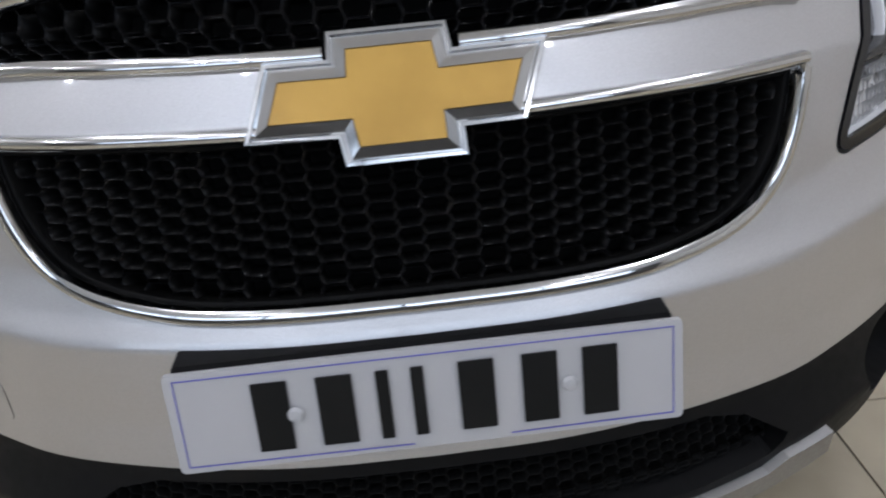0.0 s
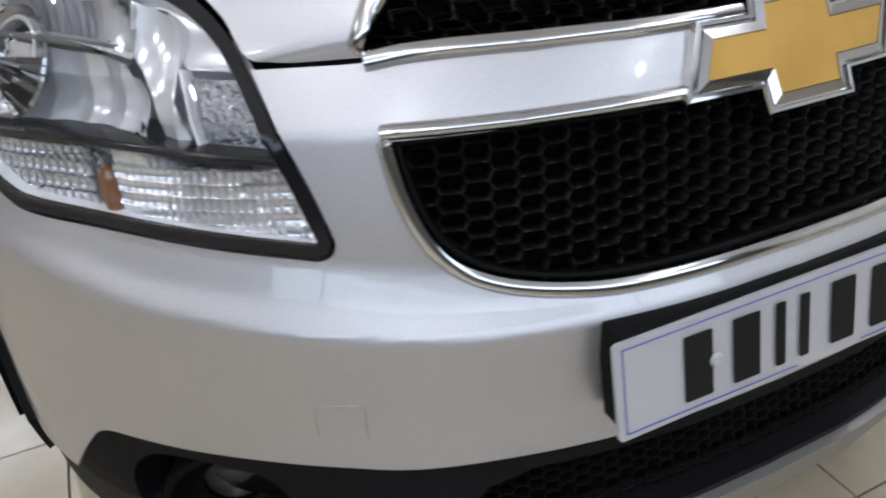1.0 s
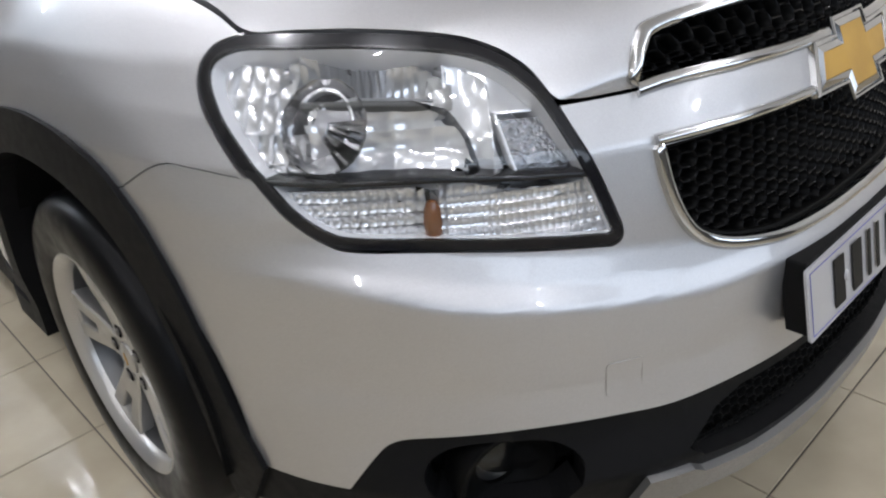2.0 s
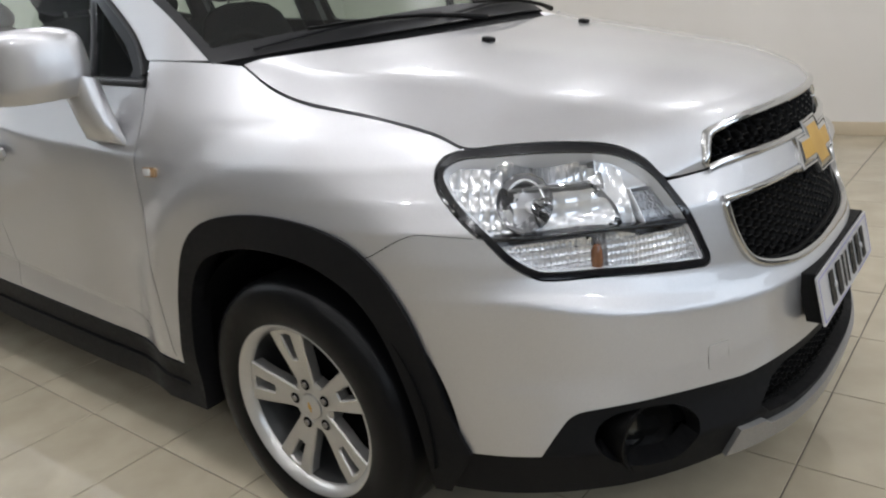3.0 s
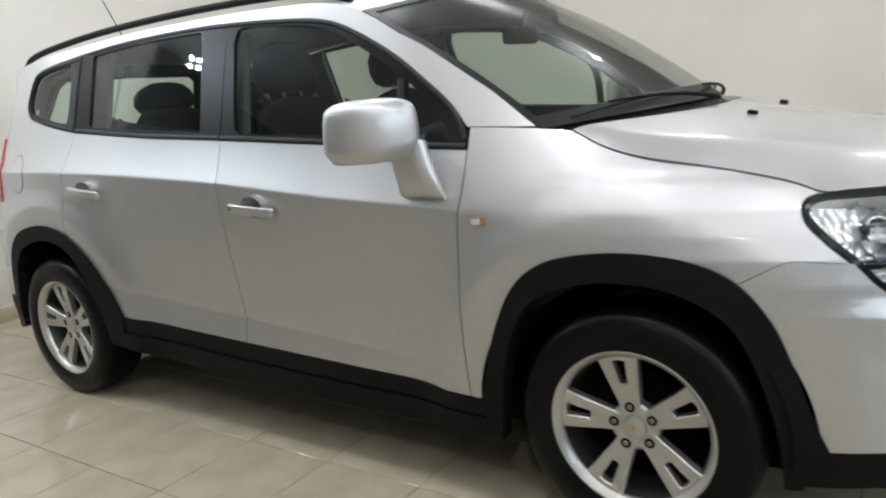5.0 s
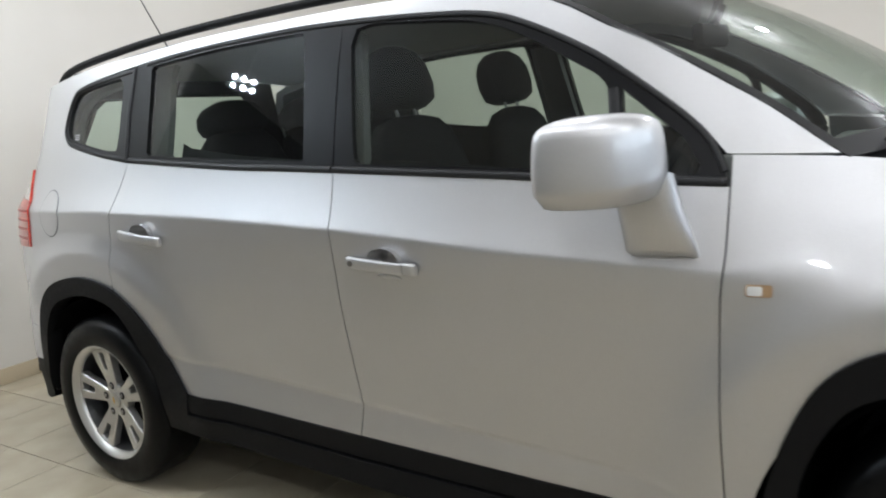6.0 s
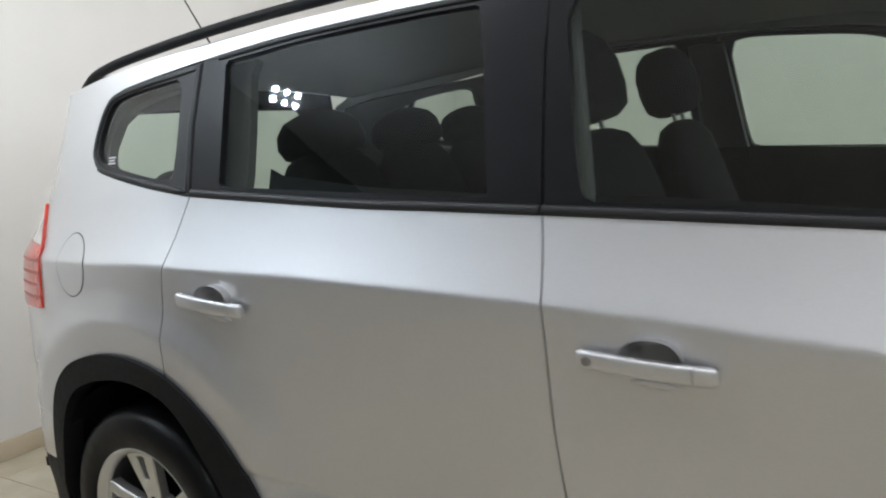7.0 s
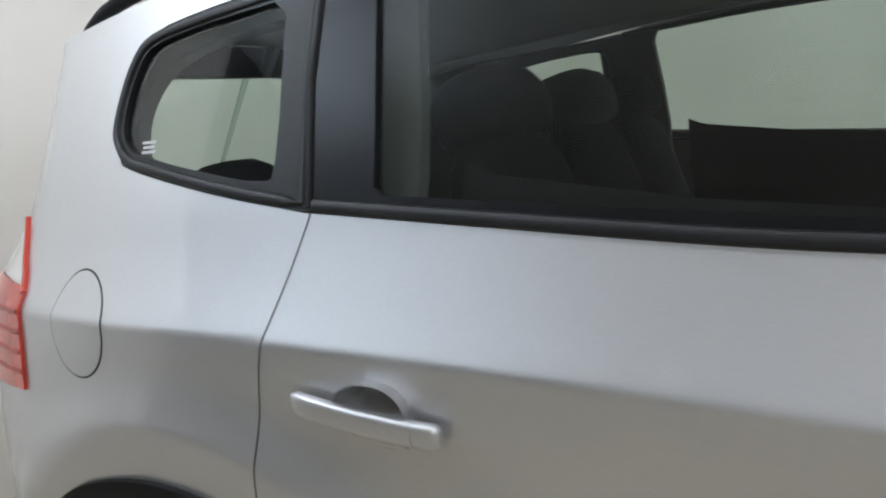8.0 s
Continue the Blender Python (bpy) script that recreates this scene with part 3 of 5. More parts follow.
def upper_uv(u, v):
    return bonnet_at(u / .53, v / .27)


upper_grille = comb("upper_grille", honeycomb([(a * .53, b * .27) for a, b in upper_full], upper_uv, .0332, .0190, .0026, -.018, .024), GRILLE_BLACK, MESH_BLACK, car,
                    "gloss black honeycomb upper grille")
loop_ = sp([(.40, .0), (.44, .0), (.458, .004), (.456, .017), (.434, .036), (.407, .053), (.374, .0635), (.265, .0695), (.13, .0715), (0, .072)], 5)
part("grille_surround", band(loop_ + mirrored(loop_[:-1])[::-1], .012, .007, f=upper_uv), CHROME, upper_grille, "chrome grille surround")
for side in (1, -1):
    strip = [(side * u, z) for u, z in ((.468, .8545), (.452, .8565), (.43, .859), (.38, .861), (.30, .861), (.2, .861), (.14, .861), (.10, .861), (.064, .861))]
    part("grille_bottom_strip", band(strip, .017, .010), CHROME, upper_grille, "chrome strip along the grille's foot")

# tow-eye cover: a small square lid in a fine joint
tow = [(u + .524, z + .501) for u, z in rounded(.052, .052, .006)]
part("tow_eye_cover", sheet(tow, out=.0008, depth=.003, step=(.02, .02)), PAINT, bumper, "square silver tow-eye cover")
part("cover_joint", band(tow, .0012, .0005, closed=True, out=.0002, base=.001, rows=2), STEEL, bumper)

# badge: a gold cross-bar in a chrome surround
CROSS = [(-.041, .044), (.037, .044), (.041, .019), (.119, .019), (.106, -.018), (.042, -.018), (.043, -.044), (-.037, -.044), (-.041, -.018), (-.119, -.018), (-.106, .019), (-.043, .019)]
BADGE_Z, BADGE_TILT = .824, math.atan2(.036, .08)


def badge_at(x, v, h):
    """A point of the badge: x to the car's left, v up the face, h proud of it."""
    y0 = -.893 + .35 * x * x
    return Vector((x, y0 + v * math.sin(BADGE_TILT) - h * math.cos(BADGE_TILT), BADGE_Z + v * math.cos(BADGE_TILT) + h * math.sin(BADGE_TILT)))


def stepped(o, f, steps):
    """A solid ring of slopes and flats: steps of (drawn out by, proud by) from the outside in."""
    bm = bmesh.new()
    n = len(o)
    rings = [[bm.verts.new(f(u, v, h)) for u, v in inset(o, -d)] for d, h in steps]
    for a, b in zip(rings, rings[1:]):
        for k in range(n):
            bm.faces.new((a[k], a[(k + 1) % n], b[(k + 1) % n], b[k]))
    bm.faces.new(rings[0])
    bmesh.ops.recalc_face_normals(bm, faces=bm.faces[:])
    return bm


badge = part("badge", stepped(CROSS, badge_at, ((.0185, -.03), (.0185, .006), (.0172, .0085), (.0140, .0085), (.0130, .002), (.0112, .002), (.0102, .0062), (.0008, .0088), (.0002, .006))), CHROME, car, "chrome badge surround", flat=True)
part("badge_face", slab(CROSS, badge_at, -.005, .0078), GOLD, badge, "gold badge face", flat=True)

# lower bumper in black plastic, its mesh opening, skid lip, fog lamps
low_half = [(0, .442)] + sp([(u, z + .004) for u, z in SILVER_EDGE[1:]], 4)[::-1][1:] + [(.905, .357), (1.05, .352)] + arch(U0, .445, 180, 190, 3)[0:1] + \
    [(1.085, .29), (1.105, .246), (.931, .252), (.742, .258), (.53, .274), (.30, .262), (0, .258)]
open_half = [(0, .418), (.18, .418), (.318, .417), (.372, .403), (.428, .362), (.40, .335), (.30, .318), (0, .312)]
fog_hole = curve2([(.80, .372), (.79, .405), (.755, .424), (.69, .428), (.62, .418), (.585, .385), (.597, .342), (.64, .305), (.72, .306), (.775, .335)], 4)
low_full = low_half + mirrored(low_half[1:-1])[::-1]
open_full = open_half + mirrored(open_half[1:-1])[::-1]
lower_bumper = part("lower_bumper", sheet(low_full, holes=[open_full, fog_hole, mirrored(fog_hole)], out=-.004, depth=.05, step=(.03, .02)), BLACK, car, "black plastic lower bumper")
comb("intake_mesh", honeycomb(inset(open_full, -.008), skin, .022, .013, .0022, -.03, .02), MESH_BLACK, DARK, lower_bumper, "black mesh in the lower intake")
# black sheet in place of the shade deep in the intake
part("intake_shade", sheet(inset(open_full, -.02), out=-.062, depth=0), DARK, lower_bumper)
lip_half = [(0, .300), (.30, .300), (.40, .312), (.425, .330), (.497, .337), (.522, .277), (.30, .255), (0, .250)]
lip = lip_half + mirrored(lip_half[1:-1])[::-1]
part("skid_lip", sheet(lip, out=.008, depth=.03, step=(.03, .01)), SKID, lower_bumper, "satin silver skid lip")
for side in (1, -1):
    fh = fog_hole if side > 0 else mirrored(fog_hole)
    # black sheet painted as the shade round the fog lamp
    part("fog_recess_shade", sheet(inset(fh, -.012), out=-.07, depth=0), DARK, lower_bumper)
    c = raised(skin, side * .69, .366, -.046)
    n = Vector((-side * .30, -.95, 0)).normalized()
    turn = Matrix.Translation(c) @ n.to_track_quat("X", "Z").to_matrix().to_4x4()
    ring = lathe([(.070, -.05), (.078, .0), (.076, .014), (.069, .014), (.052, -.012), (.036, -.018), (.034, -.03)], 40)
    ring.transform(turn)
    fog = part("fog_lamp", ring, MESH_BLACK, car, "round fog lamp in a black bezel")
    bowl = lathe([(.001, -.052), (.016, -.047), (.028, -.036), (.0345, -.024)], 32)
    bowl.transform(turn)
    part("reflector", bowl, DARK_STEEL, fog)
    front = lathe([(.0005, -.012), (.02, -.014), (.0355, -.019)], 32)
    front.transform(turn)
    part("lens", front, LENS, fog, "clear fog lamp lens")

# number plate on a black plinth, letters as plain bars
def plate_at(x, v, h):
    return Vector((x, -.982 - .011 * v / .051 * -1 - h + .045 * x * x, .536 + v))


number_plate = part("number_plate", slab(rounded(.52, .108, .006), plate_at, -.004, .0), WHITE_PLATE, car, "white number plate with black bars and a thin blue border")
part("plate_plinth", slab(rounded(.50, .112, .004), lambda x, v, h: plate_at(x, v + .004, h), -.04, -.0042), BLACK, number_plate, "black plate plinth")
for k, x in enumerate((-.1575, -.093, -.045, -.010, .049, .113, .1745)):
    w = .036 if k not in (2, 3) else .013
    part("plate_bar", slab(rounded(w, .074, .001, 1), lambda u, v, h, x=x: plate_at(u + x, v, h), .0002, .0012), INK, number_plate)
for a, b in (((-.25, .0465), (.25, .0475)), ((-.25, -.0475), (-.02, -.0465)), ((.08, -.0475), (.25, -.0465)), ((-.2505, -.0475), (-.2495, .0475)), ((.2495, -.0475), (.2505, .0475))):
    part("border_line", slab([a, (b[0], a[1]), b, (a[0], b[1])], plate_at, .0002, .0008), BLUE_INK, number_plate)
for x in (-.135, .143):
    cap_ = lathe([(.0001, .004), (.006, .003), (.0085, 0)], 20, "Y")
    for v in cap_.verts:
        v.co = plate_at(x + v.co.x, v.co.z, v.co.y + .001)
    part("screw_cap", cap_, WHITE_PLATE, number_plate, "white screw cap")

# front wings, doors, rear quarters
wing_o = [(u + .0014, z + .0014) for u, z in sp(SEAM, 4)]
wing_o = wing_o[::-1] + [(u + .003, z) for u, z in sp(HL_BACK, 4)[::-1]] + \
    [(u, z) for u, z in sp([(1.043, .947), (1.131, .976), (1.306, 1.011), (1.486, 1.040), (1.604, 1.072), (1.708, 1.123)], 5)] + \
    [(1.79, 1.135), (1.9, 1.145), (1.998, 1.152)] + [(u - .0035, z) for u, z in sp(DOOR_FRONT[::-1], 4)] + [(1.97, .355)]
wing_arch = [(u, z) for u, z in arch(U0, ARCH_R, 0, 117, 30) if z > .36]
wing_o += wing_arch
wings = both("front_wing", wing_o, PAINT, label="silver painted front wing", step=(.02, .01))
front_o = sp(DOOR_FRONT, 4) + [(u, z) for u, z in sp([p for p in BELT if 2.1 < p[0] < 3.0], 3)] + [(u - .0016, z) for u, z in sp(DOOR_MID[::-1], 4)] + \
    [(2.425, .371), (2.2, .364)]


def cup_outline(u0, u1, z0, z1):
    c, zc = (u0 + u1) / 2, (z0 + z1) / 2 + .010
    return [(c + .049 * math.copysign(abs(math.cos(k * math.pi / 16)) ** .85, math.cos(k * math.pi / 16)), zc + (.034 if k < 16 else .034) * math.sin(k * math.pi / 16)) for k in range(32)]


CUP_F, CUP_R = cup_outline(2.735, 2.962, .913, .925), cup_outline(3.765, 3.98, .970, .990)
front_doors = both("front_door", front_o, PAINT, label="silver painted front door", holes=[CUP_F], step=(.06, .005))
rear_o = [(u + .0016, z) for u, z in sp(DOOR_MID, 4)] + [(3.28, 1.172), (3.5, 1.186), (3.75, 1.206)] + sp([(u - .0016, z) for u, z in DOOR_REAR[::-1]], 4) + \
    [p for p in arch(4.276, ARCH_R + .02, 114, 168, 12)] + [(3.815, .436), (3.4, .414)]
rear_doors = both("rear_door", rear_o, PAINT, label="silver painted rear door", holes=[CUP_R], step=(.06, .005))
CANT = [(1.80, 1.142), (1.931, 1.243), (2.104, 1.357), (2.269, 1.452), (2.42, 1.535), (2.60, 1.585), (2.85, 1.603), (3.2, 1.612), (3.7, 1.610), (4.1, 1.592), (4.45, 1.566), (4.7, 1.545)]
quarter_o = [(u + .0016, z) for u, z in sp(DOOR_REAR, 4)] + [(u, z - .001) for u, z in sp([(4.0, 1.229), (4.17, 1.258), (4.37, 1.303), (4.405, 1.322), (4.43, 1.36), (4.42, 1.42), (4.39, 1.482), (4.34, 1.516)], 4)] + \
    sp([(4.34, 1.520), (4.2, 1.538), (3.93, 1.565), (3.669, 1.581), (3.3, 1.585), (3.056, 1.577), (2.815, 1.560), (2.609, 1.535), (2.48, 1.493), (2.307, 1.403), (2.172, 1.307), (2.067, 1.218), (2.01, 1.155)], 4)[1:] + \
    sp(CANT, 4) + [(4.80, 1.50), (4.95, 1.2), (4.98, .9), (4.957, .62), (4.70, .606)] + [p for p in arch(4.276, ARCH_R + .02, 25, 112, 24)]
quarters = both("body_side", quarter_o, PAINT, label="silver painted body side with roof pillar", step=(.05, .0125))
# rear bumper and tailgate, seen only from the side
both("rear_bumper", [(4.954, .615), (4.66, .60), (4.665, .46), (5.2, .42), (ULEN, .42), (ULEN, .615)], PAINT, label="silver painted rear bumper", step=(.05, .05))
both("rear_lower_bumper", [(4.665, .458), (4.66, .33), (4.78, .27), (5.2, .25), (ULEN, .25), (ULEN, .418), (5.2, .418)], BLACK, label="black plastic lower rear bumper", out=-.003, depth=.05, step=(.05, .05))
both("tailgate", [(4.985, .62), (ULEN, .62), (ULEN, 1.15), (5.0, 1.15)], PAINT, label="silver painted tailgate", step=(.05, .05))
both("tailgate_glass", [(4.99, 1.15), (ULEN, 1.15), (ULEN, 1.52), (4.85, 1.50)], GLASS, label="tinted tailgate window", step=(.05, .05), depth=.004)
# fuel flap: a round lid in a fine dark joint
fl = [(4.462 + .076 * math.cos(a * math.pi / 24), 1.062 + .086 * math.sin(a * math.pi / 24)) for a in range(48)]
flap = part("fuel_flap", sheet(inset(fl, .0018), out=.0012, depth=.004, step=(.02, .02)), PAINT, quarters[0], "round silver fuel flap")
part("flap_joint", band(fl, .0032, .0008, closed=True, out=.0001, base=.001, rows=2), RUBBER_TRIM, quarters[0])
# tail lights
TAIL_RED = [(4.656, .930), (4.657, 1.106), (4.70, 1.112), (4.80, 1.118), (4.92, 1.12), (4.92, .935), (4.785, .925)]
TAIL_CLEAR = [(4.660, 1.108), (4.70, 1.114), (4.80, 1.120), (4.92, 1.122), (4.92, 1.21), (4.80, 1.22), (4.75, 1.20), (4.703, 1.15)]
tails = both("tail_light", TAIL_RED, RED_LENS, label="red and clear tail light wrapping the corner", out=.006, depth=.03, step=(.03, .0125))
for o, side in zip(tails, (1, -1)):
    fl_ = (lambda q: q) if side > 0 else mirrored
    part("clear_lens", sheet(fl_(TAIL_CLEAR), out=.005, depth=.03, step=(.03, .0125)), CLEAR_TAIL, o, "pale clear upper lens")
    part("lens_edge", band(fl_([(4.659, 1.10), (4.680, 1.13), (4.703, 1.152), (4.752, 1.202), (4.79, 1.222)]), .010, .004, out=.005, rows=4), RED_LENS, o)
    for k in range(4):
        z = .962 + .036 * k
        part("lens_line", band(fl_([(u, z) for u in (4.662, 4.70, 4.75, 4.80, 4.86)]), .011, .0016, out=.006, rows=3), DARK_RED, o)

# arch cladding and sills in black plastic
ARCH_F_OUT = sp([(1.043, .349), (1.081, .432), (1.117, .542), (1.167, .660), (1.247, .755), (1.352, .803), (1.496, .821), (1.638, .812), (1.752, .781), (1.834, .713), (1.892, .599), (1.928, .482), (1.957, .357)], 5)
ARCH_F_IN = sp([(1.905, .235), (1.885, .40), (1.853, .548), (1.795, .660), (1.717, .711), (1.584, .742), (1.428, .735), (1.309, .689), (1.235, .613), (1.183, .489), (1.150, .361), (1.14, .243)], 5)
ARCH_R_OUT = sp([(3.775, .432), (3.853, .548), (3.929, .661), (4.016, .744), (4.114, .798), (4.256, .826), (4.39, .818), (4.51, .780), (4.60, .705), (4.655, .60), (4.68, .50), (4.685, .40)], 5)
ARCH_R_IN = sp([(4.665, .34), (4.635, .45), (4.58, .61), (4.48, .715), (4.307, .757), (4.158, .742), (4.058, .686), (3.978, .567), (3.915, .44), (3.893, .30)], 5)
both("front_arch_trim", ARCH_F_OUT + [(1.955, .235)] + ARCH_F_IN + [(1.10, .246)], BLACK, label="black plastic wheel arch trim", out=.010, depth=.06, step=(.04, .04))
both("rear_arch_trim", ARCH_R_OUT + ARCH_R_IN + [(3.79, .29)], BLACK, label="black plastic wheel arch trim", out=.010, depth=.06, step=(.04, .04))
SILL_MID = [(1.95, .300), (2.44, .305), (3.03, .325), (3.79, .365)]
sill_top = [(1.951, .303), (1.958, .357)] + SILL_TOP[1:] + [(3.78, .432), (3.787, .369)] + [(u, z + .004) for u, z in SILL_MID[1:3]][::-1]
sill_low = [(1.945, .235), (1.949, .297)] + [(u, z - .004) for u, z in SILL_MID[1:]] + [(3.80, .29), (3.4, .262), (3.0, .243), (2.46, .23)]
sills = both("side_sill", sill_low, BLACK, label="black plastic side sill", out=.010, depth=.08, step=(.08, .02))
for side, o in zip((1, -1), sills):
    fl_ = (lambda q: q) if side > 0 else mirrored
    part("sill_step", sheet(fl_(sill_top), out=.004, depth=.07, step=(.08, .02)), BLACK, o, "upper step of the sill")


# wheel wells and underbody
for side in (-1, 1):
    for uc, yc in WHEELS:
        well = lathe([(.30, side * .52), (.395, side * .52), (.395, side * .885)], 40, "X", (0, yc, .345), (radians(-6), radians(186)))
        part("wheel_well", well, DARK, car, "black wheel well lining")
part("underbody", merge(box((-.70, -.62, .19), (.70, 3.45, .32), .03), box((-.60, -.78, .245), (.60, -.60, .30), .02)), DARK, car, "dark underbody")
# black block added to keep the space behind the lower grille dark
part("bay_fill", box((-.52, -.74, .25), (.52, -.40, .62), .02), DARK, car)


# wheels
def spoke(a):
    """One broad spoke with a slot in its outer half, its edges chamfered; it leans outwards to the rim."""
    out_ = [(.040, -.028), (.072, -.031), (.11, -.039), (.15, -.047), (.2005, -.058), (.2085, 0), (.2005, .058), (.15, .047), (.11, .039), (.072, .031), (.040, .028)]
    slot = [(.126, -.0100), (.15, -.0125), (.189, -.0170), (.194, 0), (.189, .0170), (.15, .0125), (.126, .0100), (.124, 0)]

    def at(r, o, h):
        return Vector((-.062 - .016 * smooth(.05, .2, r) + h, r * math.cos(a) - o * math.sin(a), r * math.sin(a) + o * math.cos(a)))

    bm = bmesh.new()
    fronts = []
    for ring, d in ((out_, .003), (slot, -.003)):
        rows = [[bm.verts.new(at(r, o, h)) for r, o in q] for q, h in ((inset(ring, d), -.003), (ring, .001), (ring, .026))]
        for p, q in zip(rows, rows[1:]):
            for i in range(len(p)):
                bm.faces.new((p[i], p[(i + 1) % len(p)], q[(i + 1) % len(q)], q[i]))
        fronts += [bm.edges.get((rows[0][i], rows[0][(i + 1) % len(rows[0])])) for i in range(len(rows[0]))]
    bmesh.ops.triangle_fill(bm, edges=fronts, use_beauty=True, normal=(-1, 0, 0))
    bmesh.ops.recalc_face_normals(bm, faces=bm.faces[:])
    return bm


def wheel_at(x, y, turn, side):
    tyre_p = [(.212, -.085), (.222, -.099), (.235, -.105), (.27, -.108), (.305, -.104), (.322, -.092), (.3315, -.07), (.332, -.035), (.332, .035), (.3315, .07), (.322, .092), (.305, .104), (.27, .108), (.225, .104), (.205, .10)]
    wheel = thing_part("wheel", (x, y, .332))
    m = Matrix.Diagonal((-side, 1, 1, 1)) if side > 0 else Matrix.Identity(4)
    spin = Matrix.Rotation(turn, 4, "X")

    def put(name, bm, mat, label="", angle=40):
        bm.transform(m @ spin)
        if side > 0:
            bmesh.ops.recalc_face_normals(bm, faces=bm.faces[:])
        return part(name, bm, mat, wheel, label, angle=angle)

    put("tyre", lathe(tyre_p, 72), TYRE, "black road tyre")
    put("rim", lathe([(.222, -.090), (.2285, -.0975), (.2275, -.1010), (.2240, -.1025), (.2200, -.1000), (.2100, -.0900), (.2055, -.0830), (.2030, -.074), (.2025, -.055)], 72), ALLOY, "silver alloy rim", 25)
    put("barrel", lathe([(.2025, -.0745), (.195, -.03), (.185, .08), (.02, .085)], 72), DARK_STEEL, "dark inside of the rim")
    # brake disc blackened, and a black sheet behind it, for shade behind the spokes
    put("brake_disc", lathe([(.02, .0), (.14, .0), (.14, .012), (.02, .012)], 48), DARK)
    put("wheel_shade", lathe([(.0005, .03), (.186, .03)], 48), DARK)
    for k in range(5):
        put("spoke", spoke(k * 2 * math.pi / 5), ALLOY, angle=30)
    put("hub", lathe([(.070, -.03), (.068, -.058), (.060, -.0635), (.034, -.0645), (.033, -.060), (.0005, -.060)], 48), ALLOY, angle=25)
    put("hub_cap", lathe([(.033, -.060), (.032, -.068), (.026, -.071), (.0005, -.072)], 36), ALLOY, "silver hub cap with a small gold badge")
    mini = [(a * .12, b * .12) for a, b in CROSS]
    put("hub_badge", slab(mini, lambda u, v, h: Vector((-.0712 - h, u, v)), 0, .0016), GOLD)
    for k in range(5):
        a = k * 2 * math.pi / 5
        c = (0, .057 * math.cos(a), .057 * math.sin(a))
        # flat black disc painted as the shade of a bolt hole
        put("bolt_hole_shade", lathe([(.0145, -.0668), (.0005, -.0668)], 20, "X", c), DARK)
        put("wheel_bolt", lathe([(.0085, -.05), (.0085, -.0690), (.007, -.0708), (.0005, -.0708)], 6, "X", c), STEEL, "steel wheel bolt", 20)
    return wheel


def thing_part(name, at):
    ob = new(name)
    ob.location = at
    ob.parent = car
    return ob


for y in (0.0, 2.76):
    for side in (-1, 1):
        wheel_at(side * .797, y, radians(80 if y == 0 else 84), side)

# ---- greenhouse ----
fd_frame = [(2.006, 1.091)] + sp([(2.1, 1.097), (2.378, 1.113), (2.53, 1.125), (3.047, 1.160)], 3) + [(3.054, 1.3), (3.058, 1.45), (3.056, 1.573)] + sp(WIN_TOP[9:], 4)[1:-1]
rd_frame = [(3.053, 1.160), (3.28, 1.174), (3.5, 1.188), (3.75, 1.208), (3.985, 1.229), (3.995, 1.4), (3.985, 1.556), (3.93, 1.561)] + sp(WIN_TOP[7:10], 4) + [(3.062, 1.45), (3.058, 1.3)]
qu_frame = [(3.99, 1.229)] + sp(BELT[5:], 4)[1:] + sp(WIN_TOP[0:6], 4) + [(3.992, 1.553), (4.0, 1.4)]
GLASS_F = curve2([(2.262, 1.130), (2.5, 1.148), (2.955, 1.178), (2.985, 1.22), (3.02, 1.50), (3.005, 1.545), (2.95, 1.551), (2.815, 1.538), (2.63, 1.512), (2.51, 1.468), (2.36, 1.385), (2.275, 1.325), (2.255, 1.25)], 4, corners=(0, 2, 4, 5, 12))
GLASS_T = [(2.235, 1.124), (2.228, 1.24), (2.235, 1.308), (2.10, 1.195), (2.06, 1.135), (2.07, 1.116)]
GLASS_R = curve2([(3.165, 1.195), (3.5, 1.218), (3.880, 1.247), (3.890, 1.256), (3.905, 1.535), (3.895, 1.546), (3.6, 1.562), (3.25, 1.562), (3.205, 1.555), (3.195, 1.5)], 3, corners=(0, 2, 3, 4, 5, 8, 9))
GLASS_Q = curve2([(4.085, 1.274), (4.18, 1.288), (4.34, 1.322), (4.385, 1.34), (4.402, 1.375), (4.39, 1.43), (4.365, 1.475), (4.325, 1.498), (4.2, 1.514), (4.08, 1.523), (4.058, 1.505), (4.058, 1.30)], 3, corners=(9, 10))
for k, (name, o, gl, par) in enumerate((("window_surround", fd_frame, (GLASS_F, GLASS_T), front_doors), ("window_surround", rd_frame, (GLASS_R,), rear_doors), ("window_surround", qu_frame, (GLASS_Q,), quarters))):
    for i, side in enumerate((1, -1)):
        fl_ = (lambda q: q) if side > 0 else mirrored
        part(name, sheet(fl_(o), holes=[fl_(h) for h in gl], out=.001, depth=.02, step=(.06, .05)), GLOSSY_BLACK if k < 2 else RUBBER_TRIM, par[i], "black window surround")
        for h in gl:
            pane = part("window_pane", sheet(fl_(inset(h, -.008)), out=-.006, depth=0, step=(.06, .05)), GLASS, par[i], "lightly tinted side window")
            pane.visible_shadow = False
            if k == 2 and side > 0:
                for z_, w_ in ((1.3445, .036), (1.337, .030), (1.3295, .036)):
                    part("sticker", sheet([(4.334 - w_ / 2, z_ - .0022), (4.334 + w_ / 2, z_ - .0022), (4.334 + w_ / 2, z_ + .0022), (4.334 - w_ / 2, z_ + .0022)], out=-.004, depth=0, step=(.05, .05)), WHITE_PLATE, par[i])
